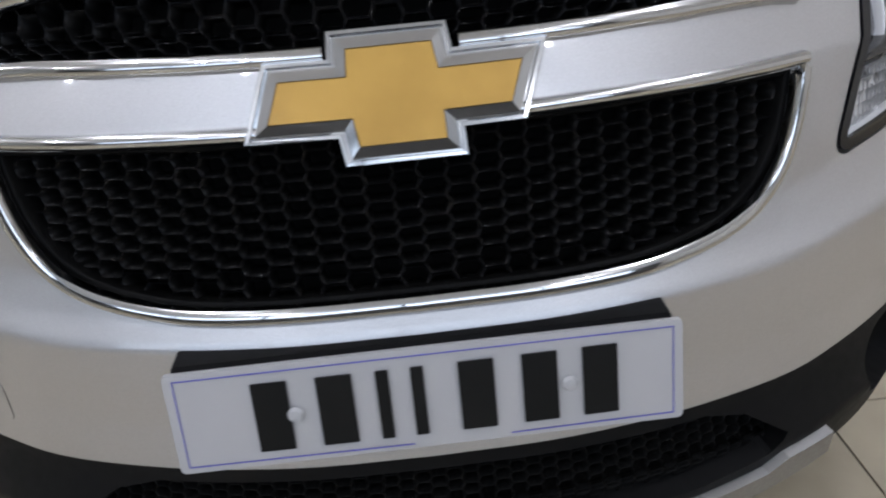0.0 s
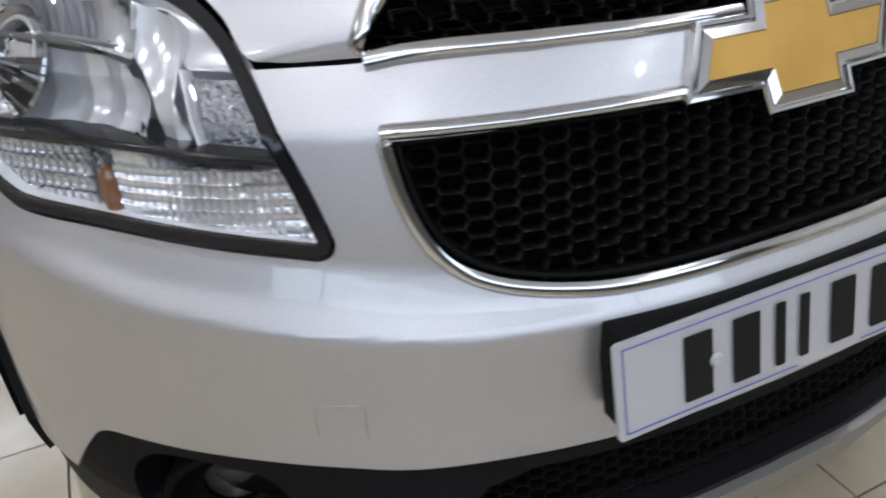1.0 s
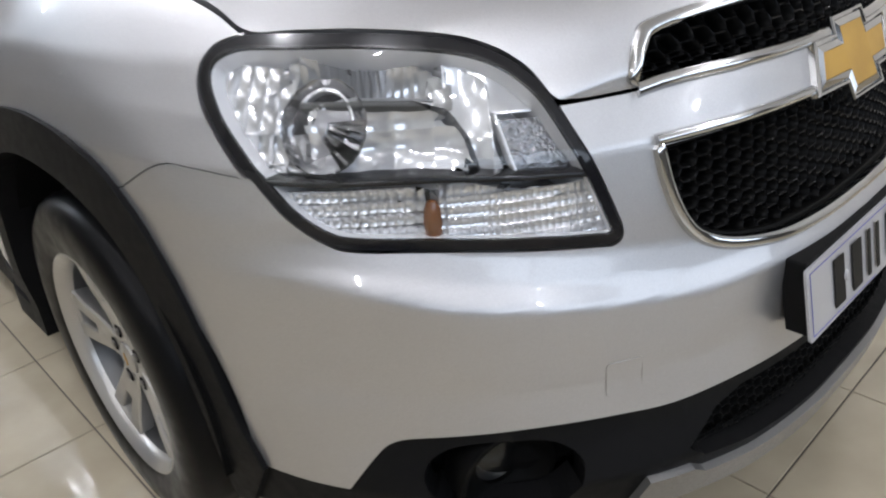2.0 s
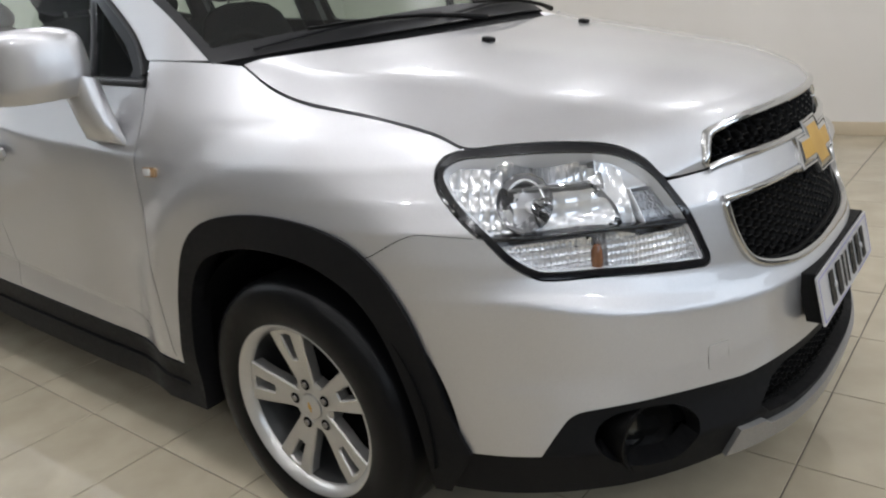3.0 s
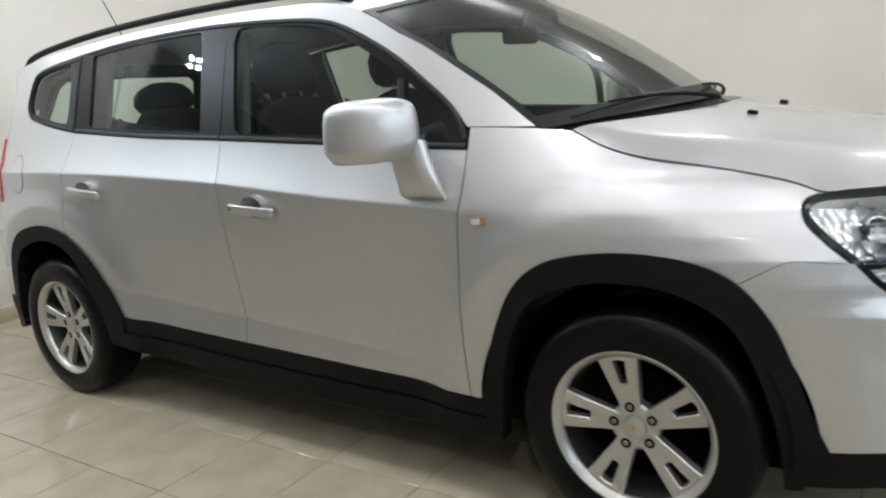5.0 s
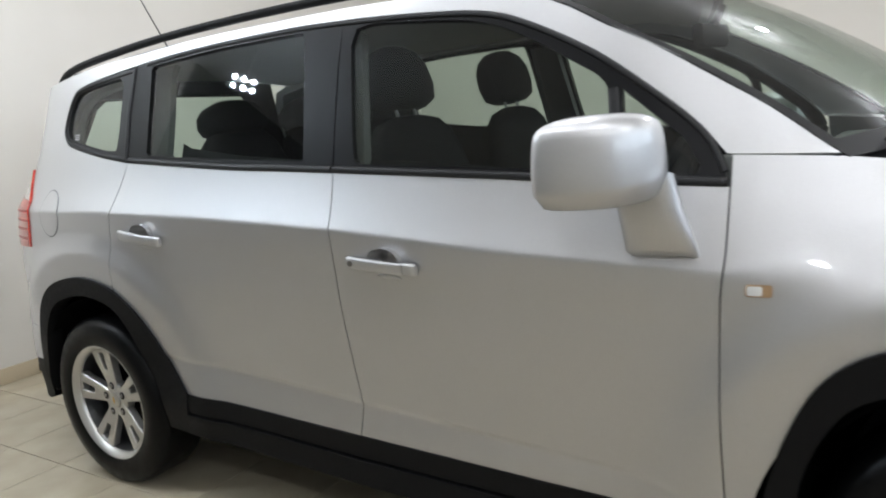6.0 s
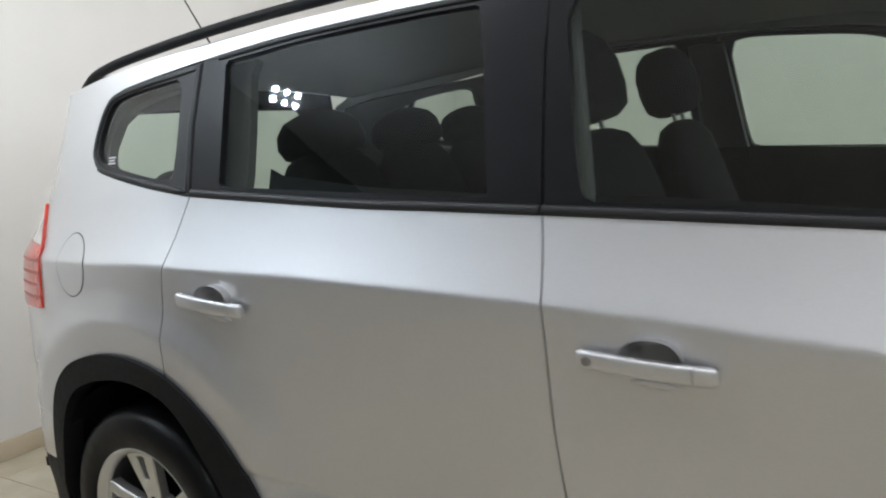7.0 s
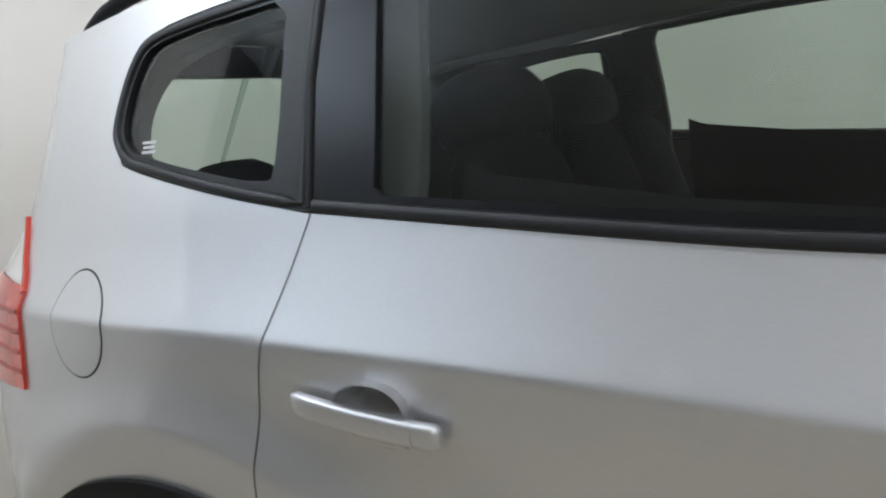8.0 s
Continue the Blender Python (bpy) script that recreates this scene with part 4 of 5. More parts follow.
# rubber strips along the belt and round the frames
for i, side in enumerate((1, -1)):
    fl_ = (lambda q: q) if side > 0 else mirrored
    for pts, par in (([p for p in sp([(u, z + .010) for u, z in BELT[:4]], 6)], front_doors), ([p for p in sp([(u, z + .010) for u, z in ((3.056, 1.158), (3.28, 1.172), (3.5, 1.185), (3.985, 1.227))], 6)], rear_doors)):
        part("belt_seal", band(fl_(pts), .020, .008), RUBBER_TRIM, par[i], "black rubber seal along the window sill")
    part("window_seal", band(fl_([(u, z) for u, z in inset(qu_frame, .010)]), .018, .007, closed=True), RUBBER_TRIM, quarters[i], "black rubber seal round the quarter window")
    top_ = sp(WIN_TOP[9:], 5)
    part("frame_seal", band(fl_([(u, z - .006) for u, z in top_[:-3]]), .016, .007), RUBBER_TRIM, front_doors[i])
    part("frame_seal", band(fl_([(u, z - .006) for u, z in sp(WIN_TOP[6:10], 5)]), .014, .006), RUBBER_TRIM, rear_doors[i])
    part("window_post", band(fl_([(2.247, 1.105), (2.242, 1.2), (2.255, 1.31)]), .026, .004), RUBBER_TRIM, front_doors[i])
    part("pillar_strip", band(fl_([(3.995, 1.235), (4.005, 1.40), (3.995, 1.548)]), .012, .006), RUBBER_TRIM, quarters[i])

# roof
_cant = spline([body(u, z) for u, z in CANT[4:]], 8)


def roof_at(a, s):
    ey0, ez0 = float(_cant[0, 1]), float(_cant[0, 2])
    k = np.arange(len(_cant)) / (len(_cant) - 1)
    ex, ey, ez = (float(np.interp(s, k, _cant[:, i])) for i in range(3))
    b = abs(a)
    return Vector((a * -ex, ey - (1 - b ** 2.2) * (ey0 - .74) * (1 - s) + (1 - b * b) * .06 * s, ez + (.045 + (1.612 - ez0 - .045) * (1 - s) ** 6) * (1 - b ** 2.4)))


roof = part("roof", sheet([(a / 10, 0) for a in range(-10, 11)] + [(1, k / 20) for k in range(1, 20)] + [(a / 10, 1) for a in range(10, -11, -1)] + [(-1, k / 20) for k in range(19, 0, -1)],
                          f=roof_at, step=(.1, .04), depth=.02), PAINT, car, "silver painted roof")
part("headliner", sheet([(-.93, .03), (.93, .03), (.93, .97), (-.93, .97)], f=roof_at, step=(.1, .05), out=-.03, depth=0), HEADLINER, car, "pale grey headliner")
for side in (-1, 1):
    pts = [Vector(roof_at(side * .93, s)) + Vector((0, 0, h)) for s, h in ((.10, .0), (.13, .012), (.2, .028), (.35, .034), (.5, .036), (.65, .036), (.8, .034), (.9, .030), (.965, .014), (.995, -.006))]
    part("roof_rail", tube([Vector(p) for p in spline([tuple(p) for p in pts], 4)], .014, 12), BLACK, car, "black roof rail")
part("antenna", tube([(0, 3.15, 1.60), (0, 3.2, 1.66), (0, 3.42, 2.02)], [.012, .004, .0022], 8), BLACK, car, "thin roof antenna")

# windscreen, cowl, wipers
_edge = spline([body(u, z) for u, z in CANT[:6]], 8)[:33]


def screen_at(a, s):
    """Across a from -1 to 1, s from 0 at the cowl to 1 at the roof; it follows the pillars at its sides."""
    k = np.arange(len(_edge)) / (len(_edge) - 1)
    ex, ey, ez = (float(np.interp(s, k, _edge[:, i])) + (s - min(1, max(0, s))) * float(_edge[-1, i] - _edge[0, i]) for i in range(3))
    cy, cz = .02 + .72 * s, 1.172 + .44 * s + .035 * math.sin(math.pi * s)
    b = abs(a)
    return Vector((-a * ex, cy + (ey - cy) * b ** 2.2, cz + (ez - cz) * b ** 2.2))


def span(a0, a1, s0, s1, n=12):
    return [(a0 + (a1 - a0) * k / n, s0) for k in range(n)] + [(a1, s0 + (s1 - s0) * k / n) for k in range(n)] + \
        [(a1 + (a0 - a1) * k / n, s1) for k in range(n)] + [(a0, s1 + (s0 - s1) * k / n) for k in range(n)]


screen = part("windscreen", sheet(span(-.992, .992, .0, .99), f=screen_at, step=(.1, .1), out=-.004, depth=0), GLASS, car, "clear windscreen with a black border")
screen.visible_shadow = False
part("screen_border", sheet(span(-1.004, 1.004, -.02, 1.01), f=screen_at, holes=[span(-.975, .975, .06, .965)], step=(.1, .1), depth=.004), RUBBER_TRIM, screen, "black border of the windscreen")
part("cowl", sheet(span(-1.0, 1.0, -.10, .02), f=screen_at, step=(.1, .05), out=-.012, depth=.02), BLACK, car, "black plastic cowl under the windscreen")
for a0, a1, s1 in ((.72, -.02, .03), (-.05, -.72, .03)):
    arm = [raised(screen_at, a0 + (a1 - a0) * t, -.05 + (s1 + .05) * t + .02 * math.sin(math.pi * t), .022) for t in (0, .2, .4, .6, .8, 1)]
    w = part("wiper", tube(arm, [.009, .007, .006, .005, .0045, .004], 8), MESH_BLACK, car, "black windscreen wiper")
    blade = [raised(screen_at, a0 - .1 + (a1 - a0) * t, .01 + .025 * math.sin(math.pi * t), .010) for t in (.1, .3, .5, .7, .9, 1.1)]
    part("blade", tube(blade, .005, 6), RUBBER_TRIM, w)
for side in (-1, 1):
    p = Vector((side * .255, -.172, 0))
    best = min(((abs(bonnet_at(-side * a / 100, s / 100).x - p.x) + abs(bonnet_at(-side * a / 100, s / 100).y - p.y), a, s) for a in range(20, 60, 2) for s in range(80, 100, 1)))
    q = bonnet_at(-side * best[1] / 100, best[2] / 100)
    nz = box((-.013, -.014, -.002), (.013, .014, .011), .004)
    nz.transform(Matrix.Translation(q) @ Matrix.Rotation(radians(12), 4, "X"))
    part("washer_nozzle", nz, BLACK, bonnet, "black washer nozzle")

# door mirrors
MIRROR_PLAN = curve2([(-.888, .60), (-.93, .574), (-.98, .578), (-1.03, .603), (-1.068, .645), (-1.086, .70), (-1.090, .755), (-1.084, .793), (-1.06, .80), (-1.0, .775), (-.94, .735), (-.895, .69), (-.884, .64)], 4)


def mirror_shape(side):
    """Slices of one plan: a narrow underside, a lower crease that rises inwards, straight flanks and a domed top."""
    bm = bmesh.new()
    rings = []
    for z, k, tilt in ((1.083, .30, .3), (1.083, .78, .3), (1.087, .85, .4), (1.115, .975, .9), (1.121, .995, .9), (1.128, 1, .9), (1.16, 1, .5), (1.20, .975, .2), (1.220, .95, .1), (1.230, .925, 0), (1.238, .88, 0),
                       (1.246, .79, 0), (1.253, .65, 0), (1.258, .45, 0), (1.260, .2, 0)):
        rings.append([bm.verts.new((side * -(-.985 + (x + .985) * k), .69 + (y - .69) * k, z + tilt * .14 * (x + 1.04))) for x, y in MIRROR_PLAN])
    n = len(MIRROR_PLAN)
    for a, b in zip(rings, rings[1:]):
        for k in range(n):
            bm.faces.new((a[k], a[(k + 1) % n], b[(k + 1) % n], b[k]))
    bm.faces.new(rings[0]), bm.faces.new(rings[-1])
    bmesh.ops.recalc_face_normals(bm, faces=bm.faces[:])
    return bm


def mirror_foot(side):
    bm = bmesh.new()
    rings = []
    for x, y, z, ry, rx in ((-.845, .600, .945, .046, .02), (-.872, .602, .948, .068, .026), (-.890, .606, .965, .075, .032), (-.899, .612, 1.01, .072, .034), (-.905, .622, 1.06, .067, .036), (-.912, .632, 1.13, .064, .038)):
        ring = []
        for k in range(20):
            a = 2 * math.pi * k / 20
            c, s = math.cos(a), math.sin(a)
            ring.append(bm.verts.new((side * -(x + rx * math.copysign(abs(s) ** .8, s)), y + ry * math.copysign(abs(c) ** .8, c), z - .012 * s)))
        rings.append(ring)
    for a, b in zip(rings, rings[1:]):
        for k in range(20):
            bm.faces.new((a[k], a[(k + 1) % 20], b[(k + 1) % 20], b[k]))
    bm.faces.new(rings[0]), bm.faces.new(rings[-1])
    bmesh.ops.recalc_face_normals(bm, faces=bm.faces[:])
    return bm


for i, side in enumerate((-1, 1)):
    mir = part("door_mirror", mirror_shape(side), PAINT, car, "silver painted door mirror", angle=42)
    part("mirror_foot", mirror_foot(side), PAINT, mir, angle=60)

# door handles with their recesses
def strap(sections):
    """A bar of rounded square section: (centre, outward, half height, half thickness) along its length."""
    bm = bmesh.new()
    rings = []
    for p, n, h, d in sections:
        up = (Vector((0, 0, 1)) - n * n.z).normalized()
        ring = []
        for k in range(24):
            c, s = math.cos(k * math.pi / 12), math.sin(k * math.pi / 12)
            ring.append(bm.verts.new(p + n * (d * math.copysign(abs(c) ** .6, c)) + up * (h * math.copysign(abs(s) ** .6, s))))
        rings.append(ring)
    for a, b in zip(rings, rings[1:]):
        for k in range(24):
            bm.faces.new((a[k], a[(k + 1) % 24], b[(k + 1) % 24], b[k]))
    bm.faces.new(rings[0]), bm.faces.new(rings[-1])
    bmesh.ops.recalc_face_normals(bm, faces=bm.faces[:])
    return bm


def handle(u0, u1, z0, z1, par, side):
    recess = cup_outline(u0 - .01, u1 - .01, z0 + .003, z1 - .001)
    c, zc = sum(p[0] for p in recess) / len(recess), sum(p[1] for p in recess) / len(recess)
    dish = bmesh.new()
    rings = [[dish.verts.new(raised(skin, side * (c + (u - c) * k), zc + (z - zc) * k, -.052 * (1 - k ** 6) * (.13 + .87 * smooth(-.022, .008, (z - zc) * k)) - .0012)) for u, z in recess] for k in (1.06, 1.0, .93, .85, .75, .6, .45, .3, .15)]
    for a, b in zip(rings, rings[1:]):
        for k in range(len(a)):
            dish.faces.new((a[k], a[(k + 1) % len(a)], b[(k + 1) % len(b)], b[k]))
    dish.faces.new(rings[-1])
    bmesh.ops.recalc_face_normals(dish, faces=dish.faces[:])
    part("handle_cup", dish, PAINT, par, "silver hollow behind the handle", angle=70)
    # raised sliver added to catch light as the scoop's bright lower crescent
    lip = [(side * (c + a), zc - .046 - 1.2 * a * a + (z1 - z0) / (u1 - u0) * a) for a in (-.040, -.03, -.015, 0, .015, .03, .040)]
    part("cup_glint_lip", band(lip, lambda t: .003 + .015 * math.sin(math.pi * t), .0035, base=.004), PAINT, par)

    def run(t0, t1, n, grow=1.0):
        out = []
        for t in np.linspace(t0, t1, n):
            u, z = u0 + (u1 - u0) * t, z0 + (z1 - z0) * t
            p = skin(side * u, z)
            nn = normal_of(skin, side * u, z, p)
            lift = .012 + .011 * math.sin(math.pi * min(.98, max(.02, t))) ** .4
            e = min(1, 16 * min(t, 1 - t) + .55)
            out.append((p + nn * lift, nn, .0165 * e ** .5 * grow, .0095 * e * grow))
        return out

    h = part("door_handle", strap(run(0, .155, 6) if u0 > 3 else run(.0, .15, 6)), PAINT, par, "silver door handle", angle=50)
    part("handle_grip", strap(run(.158, 1, 22)), PAINT, par, angle=50)
    return h


for i, side in enumerate((1, -1)):
    h = handle(2.745, 2.972, .910, .926, front_doors[i], side)
    handle(3.775, 3.99, .968, .992, rear_doors[i], side)
    q = raised(skin, side * 2.952, .925, .027)
    lock = lathe([(.0005, .004), (.008, .004), (.0085, 0)], 20)
    for v in lock.verts:
        v.co = q + Vector((-side * v.co.x, v.co.y, v.co.z))
    part("lock", lock, STEEL, front_doors[i], "steel key lock")
    ind_o = [(side * u, z) for u, z in rounded(.050, .024, .006)]
    ind_o = [(u + side * 1.935, z + .894) for u, z in ind_o]
    repeater = part("side_repeater", sheet(ind_o, out=.007, depth=.012, step=(.02, .02)), REPEATER, wings[i], "small amber side repeater with clear lens")
    clear_o = [(side * u + side * 1.942, z + .894) for u, z in rounded(.028, .018, .004)]
    part("repeater_lens", sheet(clear_o, out=.009, depth=.004, step=(.02, .02)), REFLECTOR, wings[i])

# ---- headlights ----
def headlight(side):
    o = HEADLIGHT if side > 0 else mirrored(HEADLIGHT)
    fl_ = (lambda q: q) if side > 0 else mirrored
    inner = inset(o, .0135)
    lamp = part("headlight", sheet(o, holes=[inner], out=.002, depth=.006, step=(.03, .03)), LAMP_BLACK, car, "clear headlight with black frame")
    low_o, n_ = inset(o, .020), len(o)
    wall_ = bmesh.new()
    rows = [[wall_.verts.new(raised(skin, u, z, h)) for u, z in q] for q, h in ((inset(o, .0132), -.003), (inset(o, .016), -.03), (low_o, -.075))]
    for p, q in zip(rows, rows[1:]):
        for k in range(n_):
            wall_.faces.new((p[k], p[(k + 1) % n_], q[(k + 1) % n_], q[k]))
    part("chamber_wall", wall_, SATIN, lamp)
    lens = part("lens", sheet(inset(o, .012), out=.005, depth=0, step=(.03, .02)), LENS, lamp, "clear headlight lens")
    lens.visible_shadow = False
    part("housing", sheet(inset(o, .006), out=-.075, depth=0, step=(.03, .03)), SATIN, lamp, "bright headlight housing")
    part("divider", band(fl_([(.99, .795), (.9, .7905), (.75, .790), (.64, .782), (.545, .774)]), .010, .006, out=-.006, base=.07), LAMP_BLACK, lamp, "black bar between the lamp chambers")

    def fluted(du, dz, h, sink=.0, uc=0.0, zc=0.0, ru=1.0, rz=1.0):
        """The body's surface drawn in to a hollow, with fine ribs across u or z."""
        def f(u, z):
            w = (math.sin(abs(u) * 2 * math.pi / du) if du else 0) + (math.sin(z * 2 * math.pi / dz) if dz else 0)
            q = min(1, ((abs(u) - uc) / ru) ** 2 + ((z - zc) / rz) ** 2)
            return raised(skin, u, z, h * w - sink * (1 - q))
        return f

    part("flank_reflector", sheet(fl_([(1.103, .905), (1.069, .926), (1.015, .922), (.962, .915), (.957, .875), (.950, .839), (.925, .797), (.972, .790), (1.025, .822), (1.07, .862)]), f=fluted(.024, .04, .0022), out=-.032, depth=.02, step=(.003, .012)), PRISM, lamp, "fluted bright reflector")
    part("bowl", sheet(fl_(curve2([(.962, .880), (.950, .903), (.917, .920), (.859, .921), (.802, .911), (.752, .888), (.76, .870), (.85, .868), (.93, .866)], 3)), f=fluted(.0125, 0, .0022, .045, .86, .880, .11, .05), out=-.03, depth=0, step=(.0026, .006)), PRISM, lamp, "ribbed reflector bowl")
    part("hood", band(fl_([(.94, .8815), (.85, .8815), (.752, .8765)]), .008, .005, out=-.022, base=.03), CABIN_GREY, lamp, "dark grey bulb hood")
    part("main_reflector", sheet(fl_([(.933, .874), (.84, .874), (.756, .868), (.728, .83), (.700, .790), (.81, .793), (.90, .796), (.922, .82)]), f=fluted(.05, .031, .0022, .03, .83, .83, .12, .05), out=-.024, depth=.0, step=(.012, .003)), REFLECTOR, lamp, "broad bright reflector")
    part("wing_reflector", sheet(fl_(curve2([(.752, .892), (.712, .865), (.700, .79), (.652, .784), (.672, .86), (.699, .900), (.73, .912)], 3, corners=(0, 2, 3))), f=fluted(.06, .09, .004), out=-.026, depth=.03, step=(.006, .008)), REFLECTOR, lamp)
    part("upper_reflector", sheet(fl_([(.735, .918), (.70, .908), (.672, .872), (.664, .855), (.606, .853), (.62, .878), (.65, .902), (.70, .920), (.735, .926)]), f=fluted(0, .05, .0015), out=-.034, depth=.0, step=(.006, .006)), REFLECTOR, lamp)
    part("marker", sheet(fl_([(.663, .852), (.604, .850), (.553, .776), (.643, .776)]), out=-.030, depth=.03, step=(.01, .01)), MARKER, lamp, "small pebbled marker chamber")
    part("marker_frame", band(fl_([(.668, .858), (.655, .815), (.646, .780)]), .007, .012, out=-.03), SATIN, lamp)
    # the bulb in its dark hollow beside the main reflector
    hollow = [(.905 + .042 * math.cos(a * math.pi / 14), .858 + .040 * math.sin(a * math.pi / 14)) for a in range(28)]
    part("bulb_hollow", sheet(fl_(hollow), f=fluted(0, 0, 0, .035, .905, .858, .042, .040), out=-.022, depth=.004, step=(.006, .006)), HOLLOW, lamp, "dark mirrored hollow round the bulb")
    part("hollow_rim", band(fl_(hollow[3:19]), .006, .003, out=-.021, base=.01), PRISM, lamp)
    ring_c = raised(skin, side * .895, .855, -.050)
    n = (Vector((-side * .55, -.83, .05))).normalized()
    turn = Matrix.Translation(ring_c) @ n.to_track_quat("X", "Z").to_matrix().to_4x4()
    bulb = lathe([(.0005, .040), (.007, .036), (.011, .026), (.0105, .0), (.016, -.004)], 16)
    bulb.transform(turn)
    part("bulb", bulb, REFLECTOR, lamp)
    # lower chamber: prisms either side of the amber bulb
    part("indicator_prisms", sheet(fl_([(.742, .770), (.64, .764), (.552, .756), (.527, .705), (.535, .699), (.74, .712)]), f=fluted(.0095, .0135, .0024), out=-.02, depth=.02, step=(.0024, .0034)), PRISM, lamp, "bright prism reflector")
    part("side_prisms", sheet(fl_([(.975, .780), (.94, .752), (.895, .724), (.86, .717), (.785, .714), (.783, .772), (.88, .774)]), f=fluted(.012, .016, .0021), out=-.022, depth=.02, step=(.003, .004)), PRISM, lamp, "bright fluted reflector")
    amber = lathe([(.0005, .026), (.006, .024), (.0105, .014), (.012, -.004), (.010, -.026)], 20, "Z")
    amber.transform(Matrix.Translation(raised(skin, side * .764, .738, -.016)))
    part("indicator_bulb", amber, AMBER, lamp, "amber indicator bulb")
    return lamp


for side in (1, -1):
    headlight(side)

# ---- cabin ----
def cushion(lo, hi, bevel, m=None):
    b = box(lo, hi, bevel, 4)
    if m:
        b.transform(m)
    return b


def seat(x, y, w=.50, z=.55, back=.60, tilt=14, head=True, gap=.025, low=1.0):
    ob = thing_part("seat", (x, y, 0))
    ob["label"] = "dark cloth seat with headrest"
    part("cushion", cushion((-w / 2, -.28, z - .12), (w / 2, .24, z), .05), CLOTH, ob)
    m = Matrix.Translation((0, .22, z - .02)) @ Matrix.Rotation(radians(-tilt), 4, "X")
    bm = bmesh.new()
    rings = []
    for zz, ww, d in ((0, w * .48, .07), (.15, w * .5, .075), (.35, w * .5, .07), (.48, w * .46, .06), (.55, w * .40, .052), (.585, w * .30, .04), (.60, w * .15, .02)):
        ring = []
        for k in range(20):
            a = 2 * math.pi * k / 20
            c, s = math.cos(a), math.sin(a)
            ring.append(bm.verts.new((ww * math.copysign(abs(c) ** .6, c), d * math.copysign(abs(s) ** .6, s), zz * back / .60)))
        rings.append(ring)
    for a, b in zip(rings, rings[1:]):
        for k in range(20):
            bm.faces.new((a[k], a[(k + 1) % 20], b[(k + 1) % 20], b[k]))
    bm.faces.new(rings[-1])
    bmesh.ops.recalc_face_normals(bm, faces=bm.faces[:])
    bm.transform(m)
    part("backrest", bm, CLOTH, ob, angle=60)
    if head:
        bm = bmesh.new()
        rings = []
        for zz, ww, d in ((0, .10, .03), (.02, .137, .045), (.07, .150, .05), (.13, .138, .05), (.175, .11, .042), (.20, .07, .028), (.206, .02, .01)):
            rings.append([bm.verts.new((ww * math.copysign(abs(math.cos(2 * math.pi * k / 20)) ** .7, math.cos(2 * math.pi * k / 20)),
                                        1.6 * d * math.copysign(abs(math.sin(2 * math.pi * k / 20)) ** .7, math.sin(2 * math.pi * k / 20)), zz * low)) for k in range(20)])
        for a, b in zip(rings, rings[1:]):
            for k in range(20):
                bm.faces.new((a[k], a[(k + 1) % 20], b[(k + 1) % 20], b[k]))
        bm.faces.new(rings[0]), bm.faces.new(rings[-1])
        bmesh.ops.recalc_face_normals(bm, faces=bm.faces[:])
        bm.transform(m @ Matrix.Translation((0, 0, back + gap)))
        part("headrest", bm, CLOTH, ob, angle=60)
        for s in (-1, 1):
            part("headrest_post", tube([m @ Vector((s * .05, 0, back - .03)), m @ Vector((s * .05, 0, back + .06))], .006, 8), STEEL, ob)
    return ob


for x in (-.37, .37):
    seat(x, 1.20, w=.52, back=.735, z=.60)
for x in (-.42, 0, .42):
    seat(x, 1.98, w=.44, back=.73, z=.62, gap=-.02, low=.62)
for x in (-.33, .33):
    seat(x, 2.78, w=.46, back=.50, z=.63, tilt=10, low=.8)
part("dashboard", merge(cushion((-.70, .18, .70), (.70, .62, 1.06), .07), cushion((-.66, -.02, .95), (.66, .45, 1.10), .05), cushion((-.56, .36, 1.02), (-.20, .60, 1.125), .03)), CABIN_GREY, car, "dark grey dashboard")
wheel_m = Matrix.Translation((-.37, .74, 1.02)) @ Matrix.Rotation(radians(-65), 4, "X")
steering = tube([wheel_m @ Vector((.185 * math.cos(2 * math.pi * k / 36), .185 * math.sin(2 * math.pi * k / 36), 0)) for k in range(37)], .015, 8, cap=False)
st = part("steering_wheel", steering, CABIN, car, "black steering wheel")
hubm = box((-.17, -.03, -.03), (.17, .03, .0), .01)
hubm.transform(wheel_m)
part("steering_hub", hubm, CABIN, st)
rv = box((-.095, -.02, -.034), (.095, .02, .034), .015)
rv.transform(Matrix.Translation((-.02, .705, 1.445)) @ Matrix.Rotation(radians(-10), 4, "Z"))
part("rear_view_mirror", rv, CABIN, car, "black rear-view mirror")
part("mirror_stalk", tube([(-.02, .70, 1.46), (-.02, .67, 1.53)], .012, 8), CABIN, car)
QUARTER_HOLE = curve2([(4.03, 1.278), (4.15, 1.282), (4.32, 1.305), (4.43, 1.333), (4.455, 1.375), (4.448, 1.42), (4.41, 1.465), (4.35, 1.493), (4.25, 1.512), (4.10, 1.523), (4.035, 1.518), (4.015, 1.48), (4.015, 1.32)], 4)
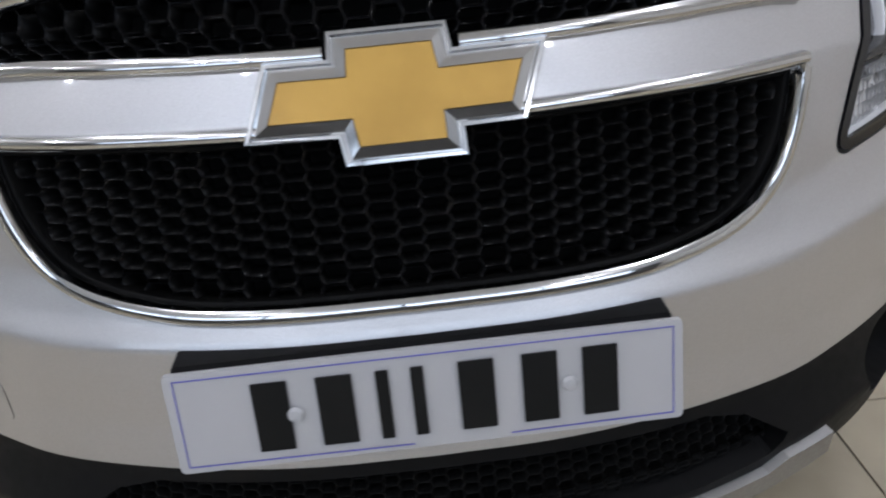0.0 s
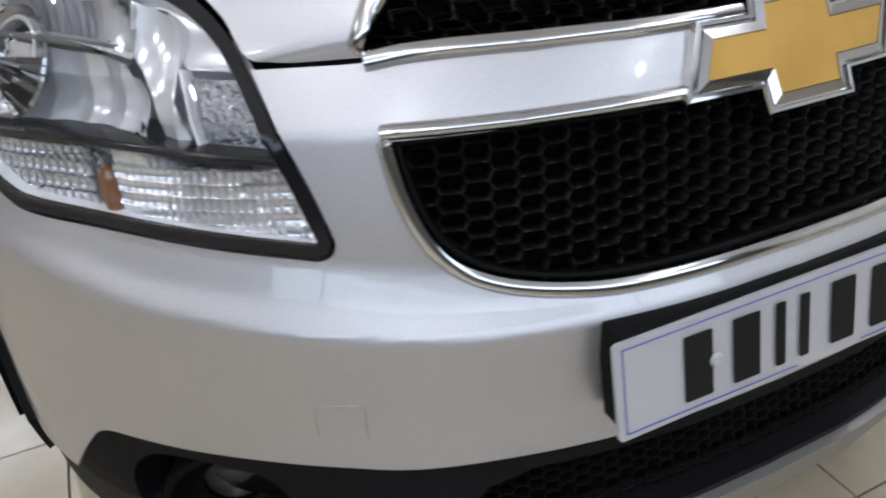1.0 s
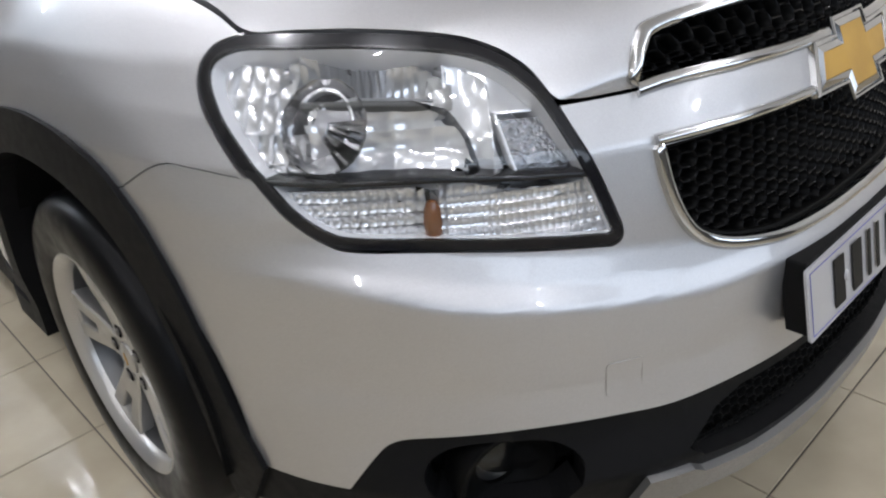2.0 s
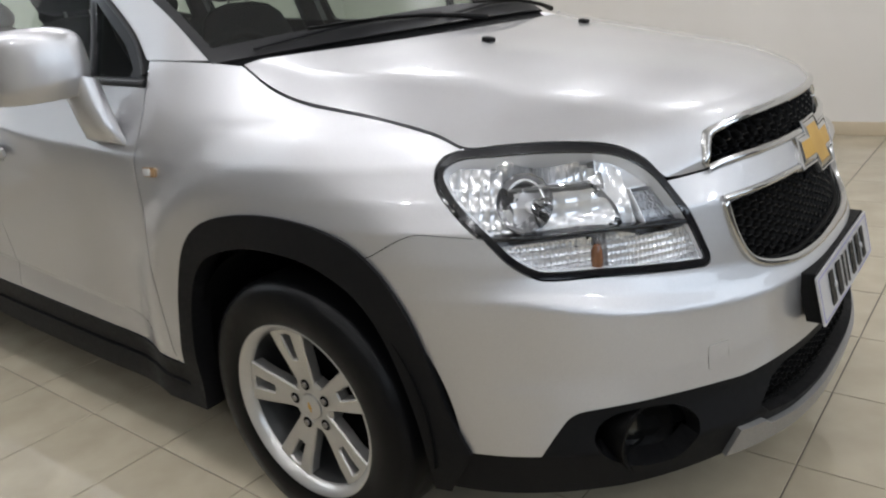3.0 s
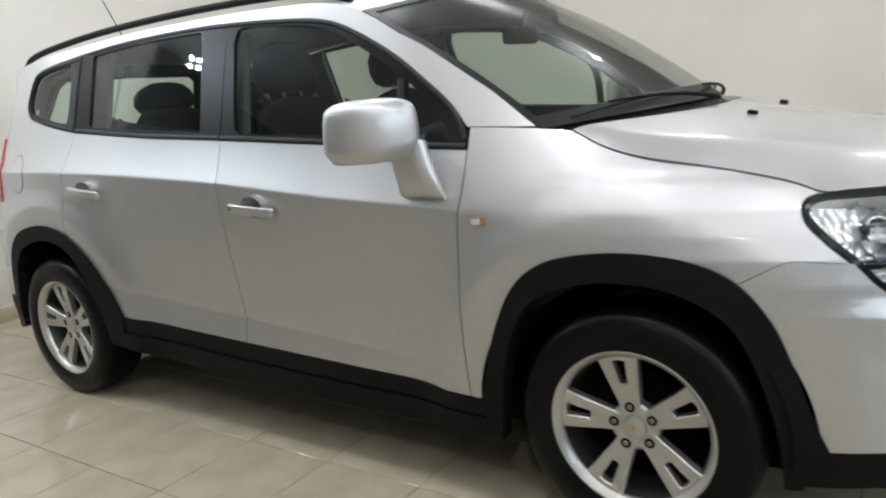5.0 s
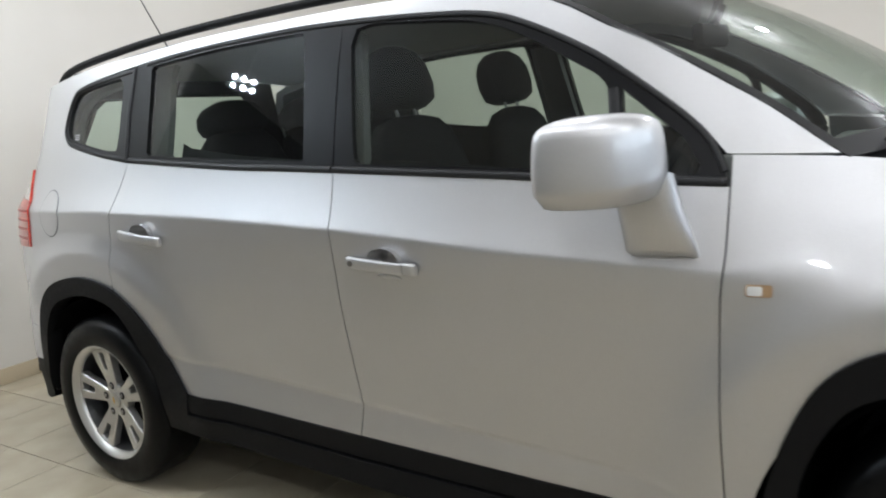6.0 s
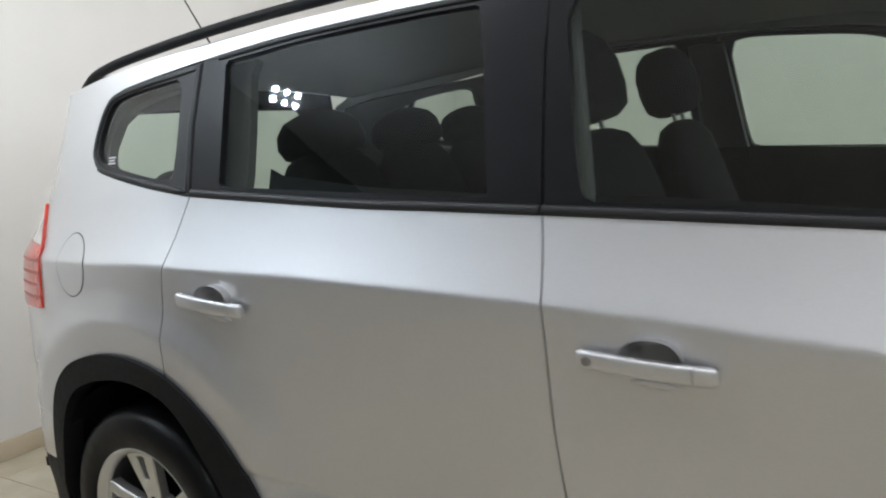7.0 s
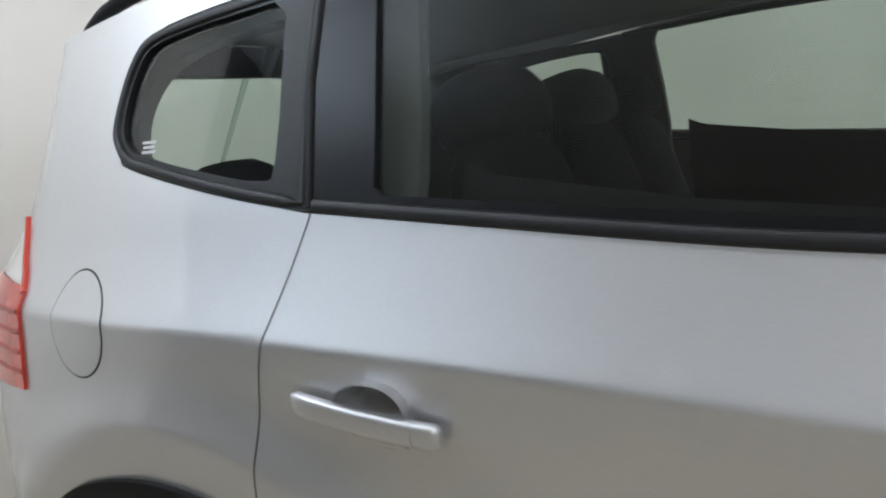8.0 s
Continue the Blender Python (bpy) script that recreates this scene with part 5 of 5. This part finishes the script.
for side in (1, -1):
    fl_ = (lambda q: q) if side > 0 else mirrored
    dl = [(2.03, .42), (2.004, 1.10), (2.53, 1.165), (2.90, 1.20), (3.05, 1.205), (3.07, 1.205), (3.5, 1.242), (3.755, 1.28), (3.80, 1.30)]
    part("door_lining", sheet(fl_(dl + [(3.82, .6), (3.6, .45)]), out=-.075, depth=0, step=(.12, .1)), CABIN, car, "dark door lining")
    part("quarter_lining", sheet(fl_([(3.87, 1.0), (3.855, 1.285), (3.862, 1.40), (3.875, 1.53), (3.86, 1.565), (4.2, 1.55), (4.55, 1.53), (4.75, 1.50), (4.8, 1.3), (4.8, 1.0)]), holes=[fl_(QUARTER_HOLE)], out=-.055, depth=.025, step=(.12, .1)), PILLAR_GREY, car, "grey lining of the rear quarter")
    tailgate_in = [(4.80, .6), (ULEN, .6), (ULEN, 1.18), (5.27, 1.18), (5.22, 1.21), (5.24, 1.49), (5.30, 1.525), (ULEN, 1.535), (ULEN, 1.66), (4.84, 1.62)]
    part("tailgate_lining", sheet(fl_(tailgate_in), out=-.05, depth=.02, step=(.1, .1)), CABIN, car, "dark lining round the tailgate window")
    bp_ = [(2.975, 1.16), (3.125, 1.16), (3.145, 1.56), (3.03, 1.56)]
    part("pillar_lining", sheet(fl_(bp_), out=-.05, depth=.03, step=(.1, .1)), PILLAR_GREY, car)
part("cabin_floor", box((-.76, .1, .33), (.76, 3.5, .36)), CABIN, car, "dark cabin floor")
part("boot_lining", box((-.62, 3.30, .36), (.62, 3.5, 1.0), .02), CABIN, car)

# ---- ceiling spots and flood lamps ----
def ceiling_spot(lx, ly):
    lamp = thing("ceiling_spot", "small white ceiling lamp with a bare round bulb, lit", "ceiling lamp", "ceiling spots", at=(lx, ly, LAMP_HEIGHT))
    part("collar", lathe([(.018, .05), (.032, .055), (.034, .10), (.045, ROOM_H - LAMP_HEIGHT)], 20, "Z"), CEILING, lamp)
    return lamp


def flood_lamp(m):
    lamp = thing("flood_lamp", "cluster of six cool flood bulbs on a ceiling stalk, lit", "flood lamp", "flood lamps")
    lamp.matrix_basis = m
    part("housing", box((-.09, -.012, -.012), (.09, .012, .012), .004), CEILING, lamp)
    for a, b in BULBS:
        part("bulb_arm", tube([(a, 0, 0), (a, b, -.028)], .006, 8), CEILING, lamp)
    up = m.inverted() @ Vector((m.translation.x, m.translation.y, ROOM_H + .01))
    part("stalk", tube([(0, 0, 0), (0, 0, .03), up * .2 + Vector((0, 0, .02)), up], .009, 8), CEILING, lamp)
    return lamp


first = None
for lx, ly in LAMP_ROWS:
    if first is None:
        first = ceiling_spot(lx, ly)
    else:
        copy_thing(first, pose(lx, ly, LAMP_HEIGHT))
first = None
for eye, target in FLOODS:
    if first is None:
        first = flood_lamp(look(eye, target))
    else:
        copy_thing(first, look(eye, target))

# ---- floor tiles ----
tile_mesh = None
far = bmesh.new()
spots = []
for i in range(math.floor((ROOM_X[0] - TILE_X) / TILE), math.ceil((ROOM_X[1] - TILE_X) / TILE) + 1):
    for j in range(math.floor((ROOM_Y[0] - TILE_Y) / TILE), math.ceil((ROOM_Y[1] - TILE_Y) / TILE) + 1):
        x0, y0 = TILE_X + i * TILE, TILE_Y + j * TILE
        spots.append((x0 + TILE / 2, y0 + TILE / 2))


def tile_shape(w, d):
    b = bmesh.new()
    rings = []
    for inset_, z in ((0, -.004), (0, -.0008), (.0012, 0)):
        rings.append([b.verts.new((sx * (w / 2 - inset_), sy * (d / 2 - inset_), z)) for sx, sy in ((-1, -1), (1, -1), (1, 1), (-1, 1))])
    for p, q in zip(rings, rings[1:]):
        for k in range(4):
            b.faces.new((p[k], p[(k + 1) % 4], q[(k + 1) % 4], q[k]))
    b.faces.new(rings[-1])
    return b


whole = []
for cx, cy in spots:
    lo = (max(cx - TILE / 2 + .002, ROOM_X[0]), max(cy - TILE / 2 + .002, ROOM_Y[0]))
    hi = (min(cx + TILE / 2 - .002, ROOM_X[1]), min(cy + TILE / 2 - .002, ROOM_Y[1]))
    if hi[0] - lo[0] < .01 or hi[1] - lo[1] < .01:
        continue
    full_ = hi[0] - lo[0] > TILE - .005 and hi[1] - lo[1] > TILE - .005
    if full_ and -3.2 < cx < 3.0 and -2.2 < cy < 4.6 and len(whole) < 290:
        if tile_mesh is None:
            tile_mesh = bpy.data.meshes.new("tile")
            b = tile_shape(TILE - .004, TILE - .004)
            b.to_mesh(tile_mesh)
            b.free()
            tile_mesh.materials.append(FLOOR_TILE)
        t_ = new("tile", tile_mesh)
        t_.location = (cx, cy, 0)
        t_.parent = floor
        whole.append(t_)
    else:
        b = tile_shape(hi[0] - lo[0], hi[1] - lo[1])
        b.transform(Matrix.Translation(((lo[0] + hi[0]) / 2, (lo[1] + hi[1]) / 2, 0)))
        me = bpy.data.meshes.new("m")
        b.to_mesh(me)
        far.from_mesh(me)
        b.free()
        bpy.data.meshes.remove(me)
tagged(part("far_tiles", far, FLOOR_TILE, floor, flat=True), kind="stuff")
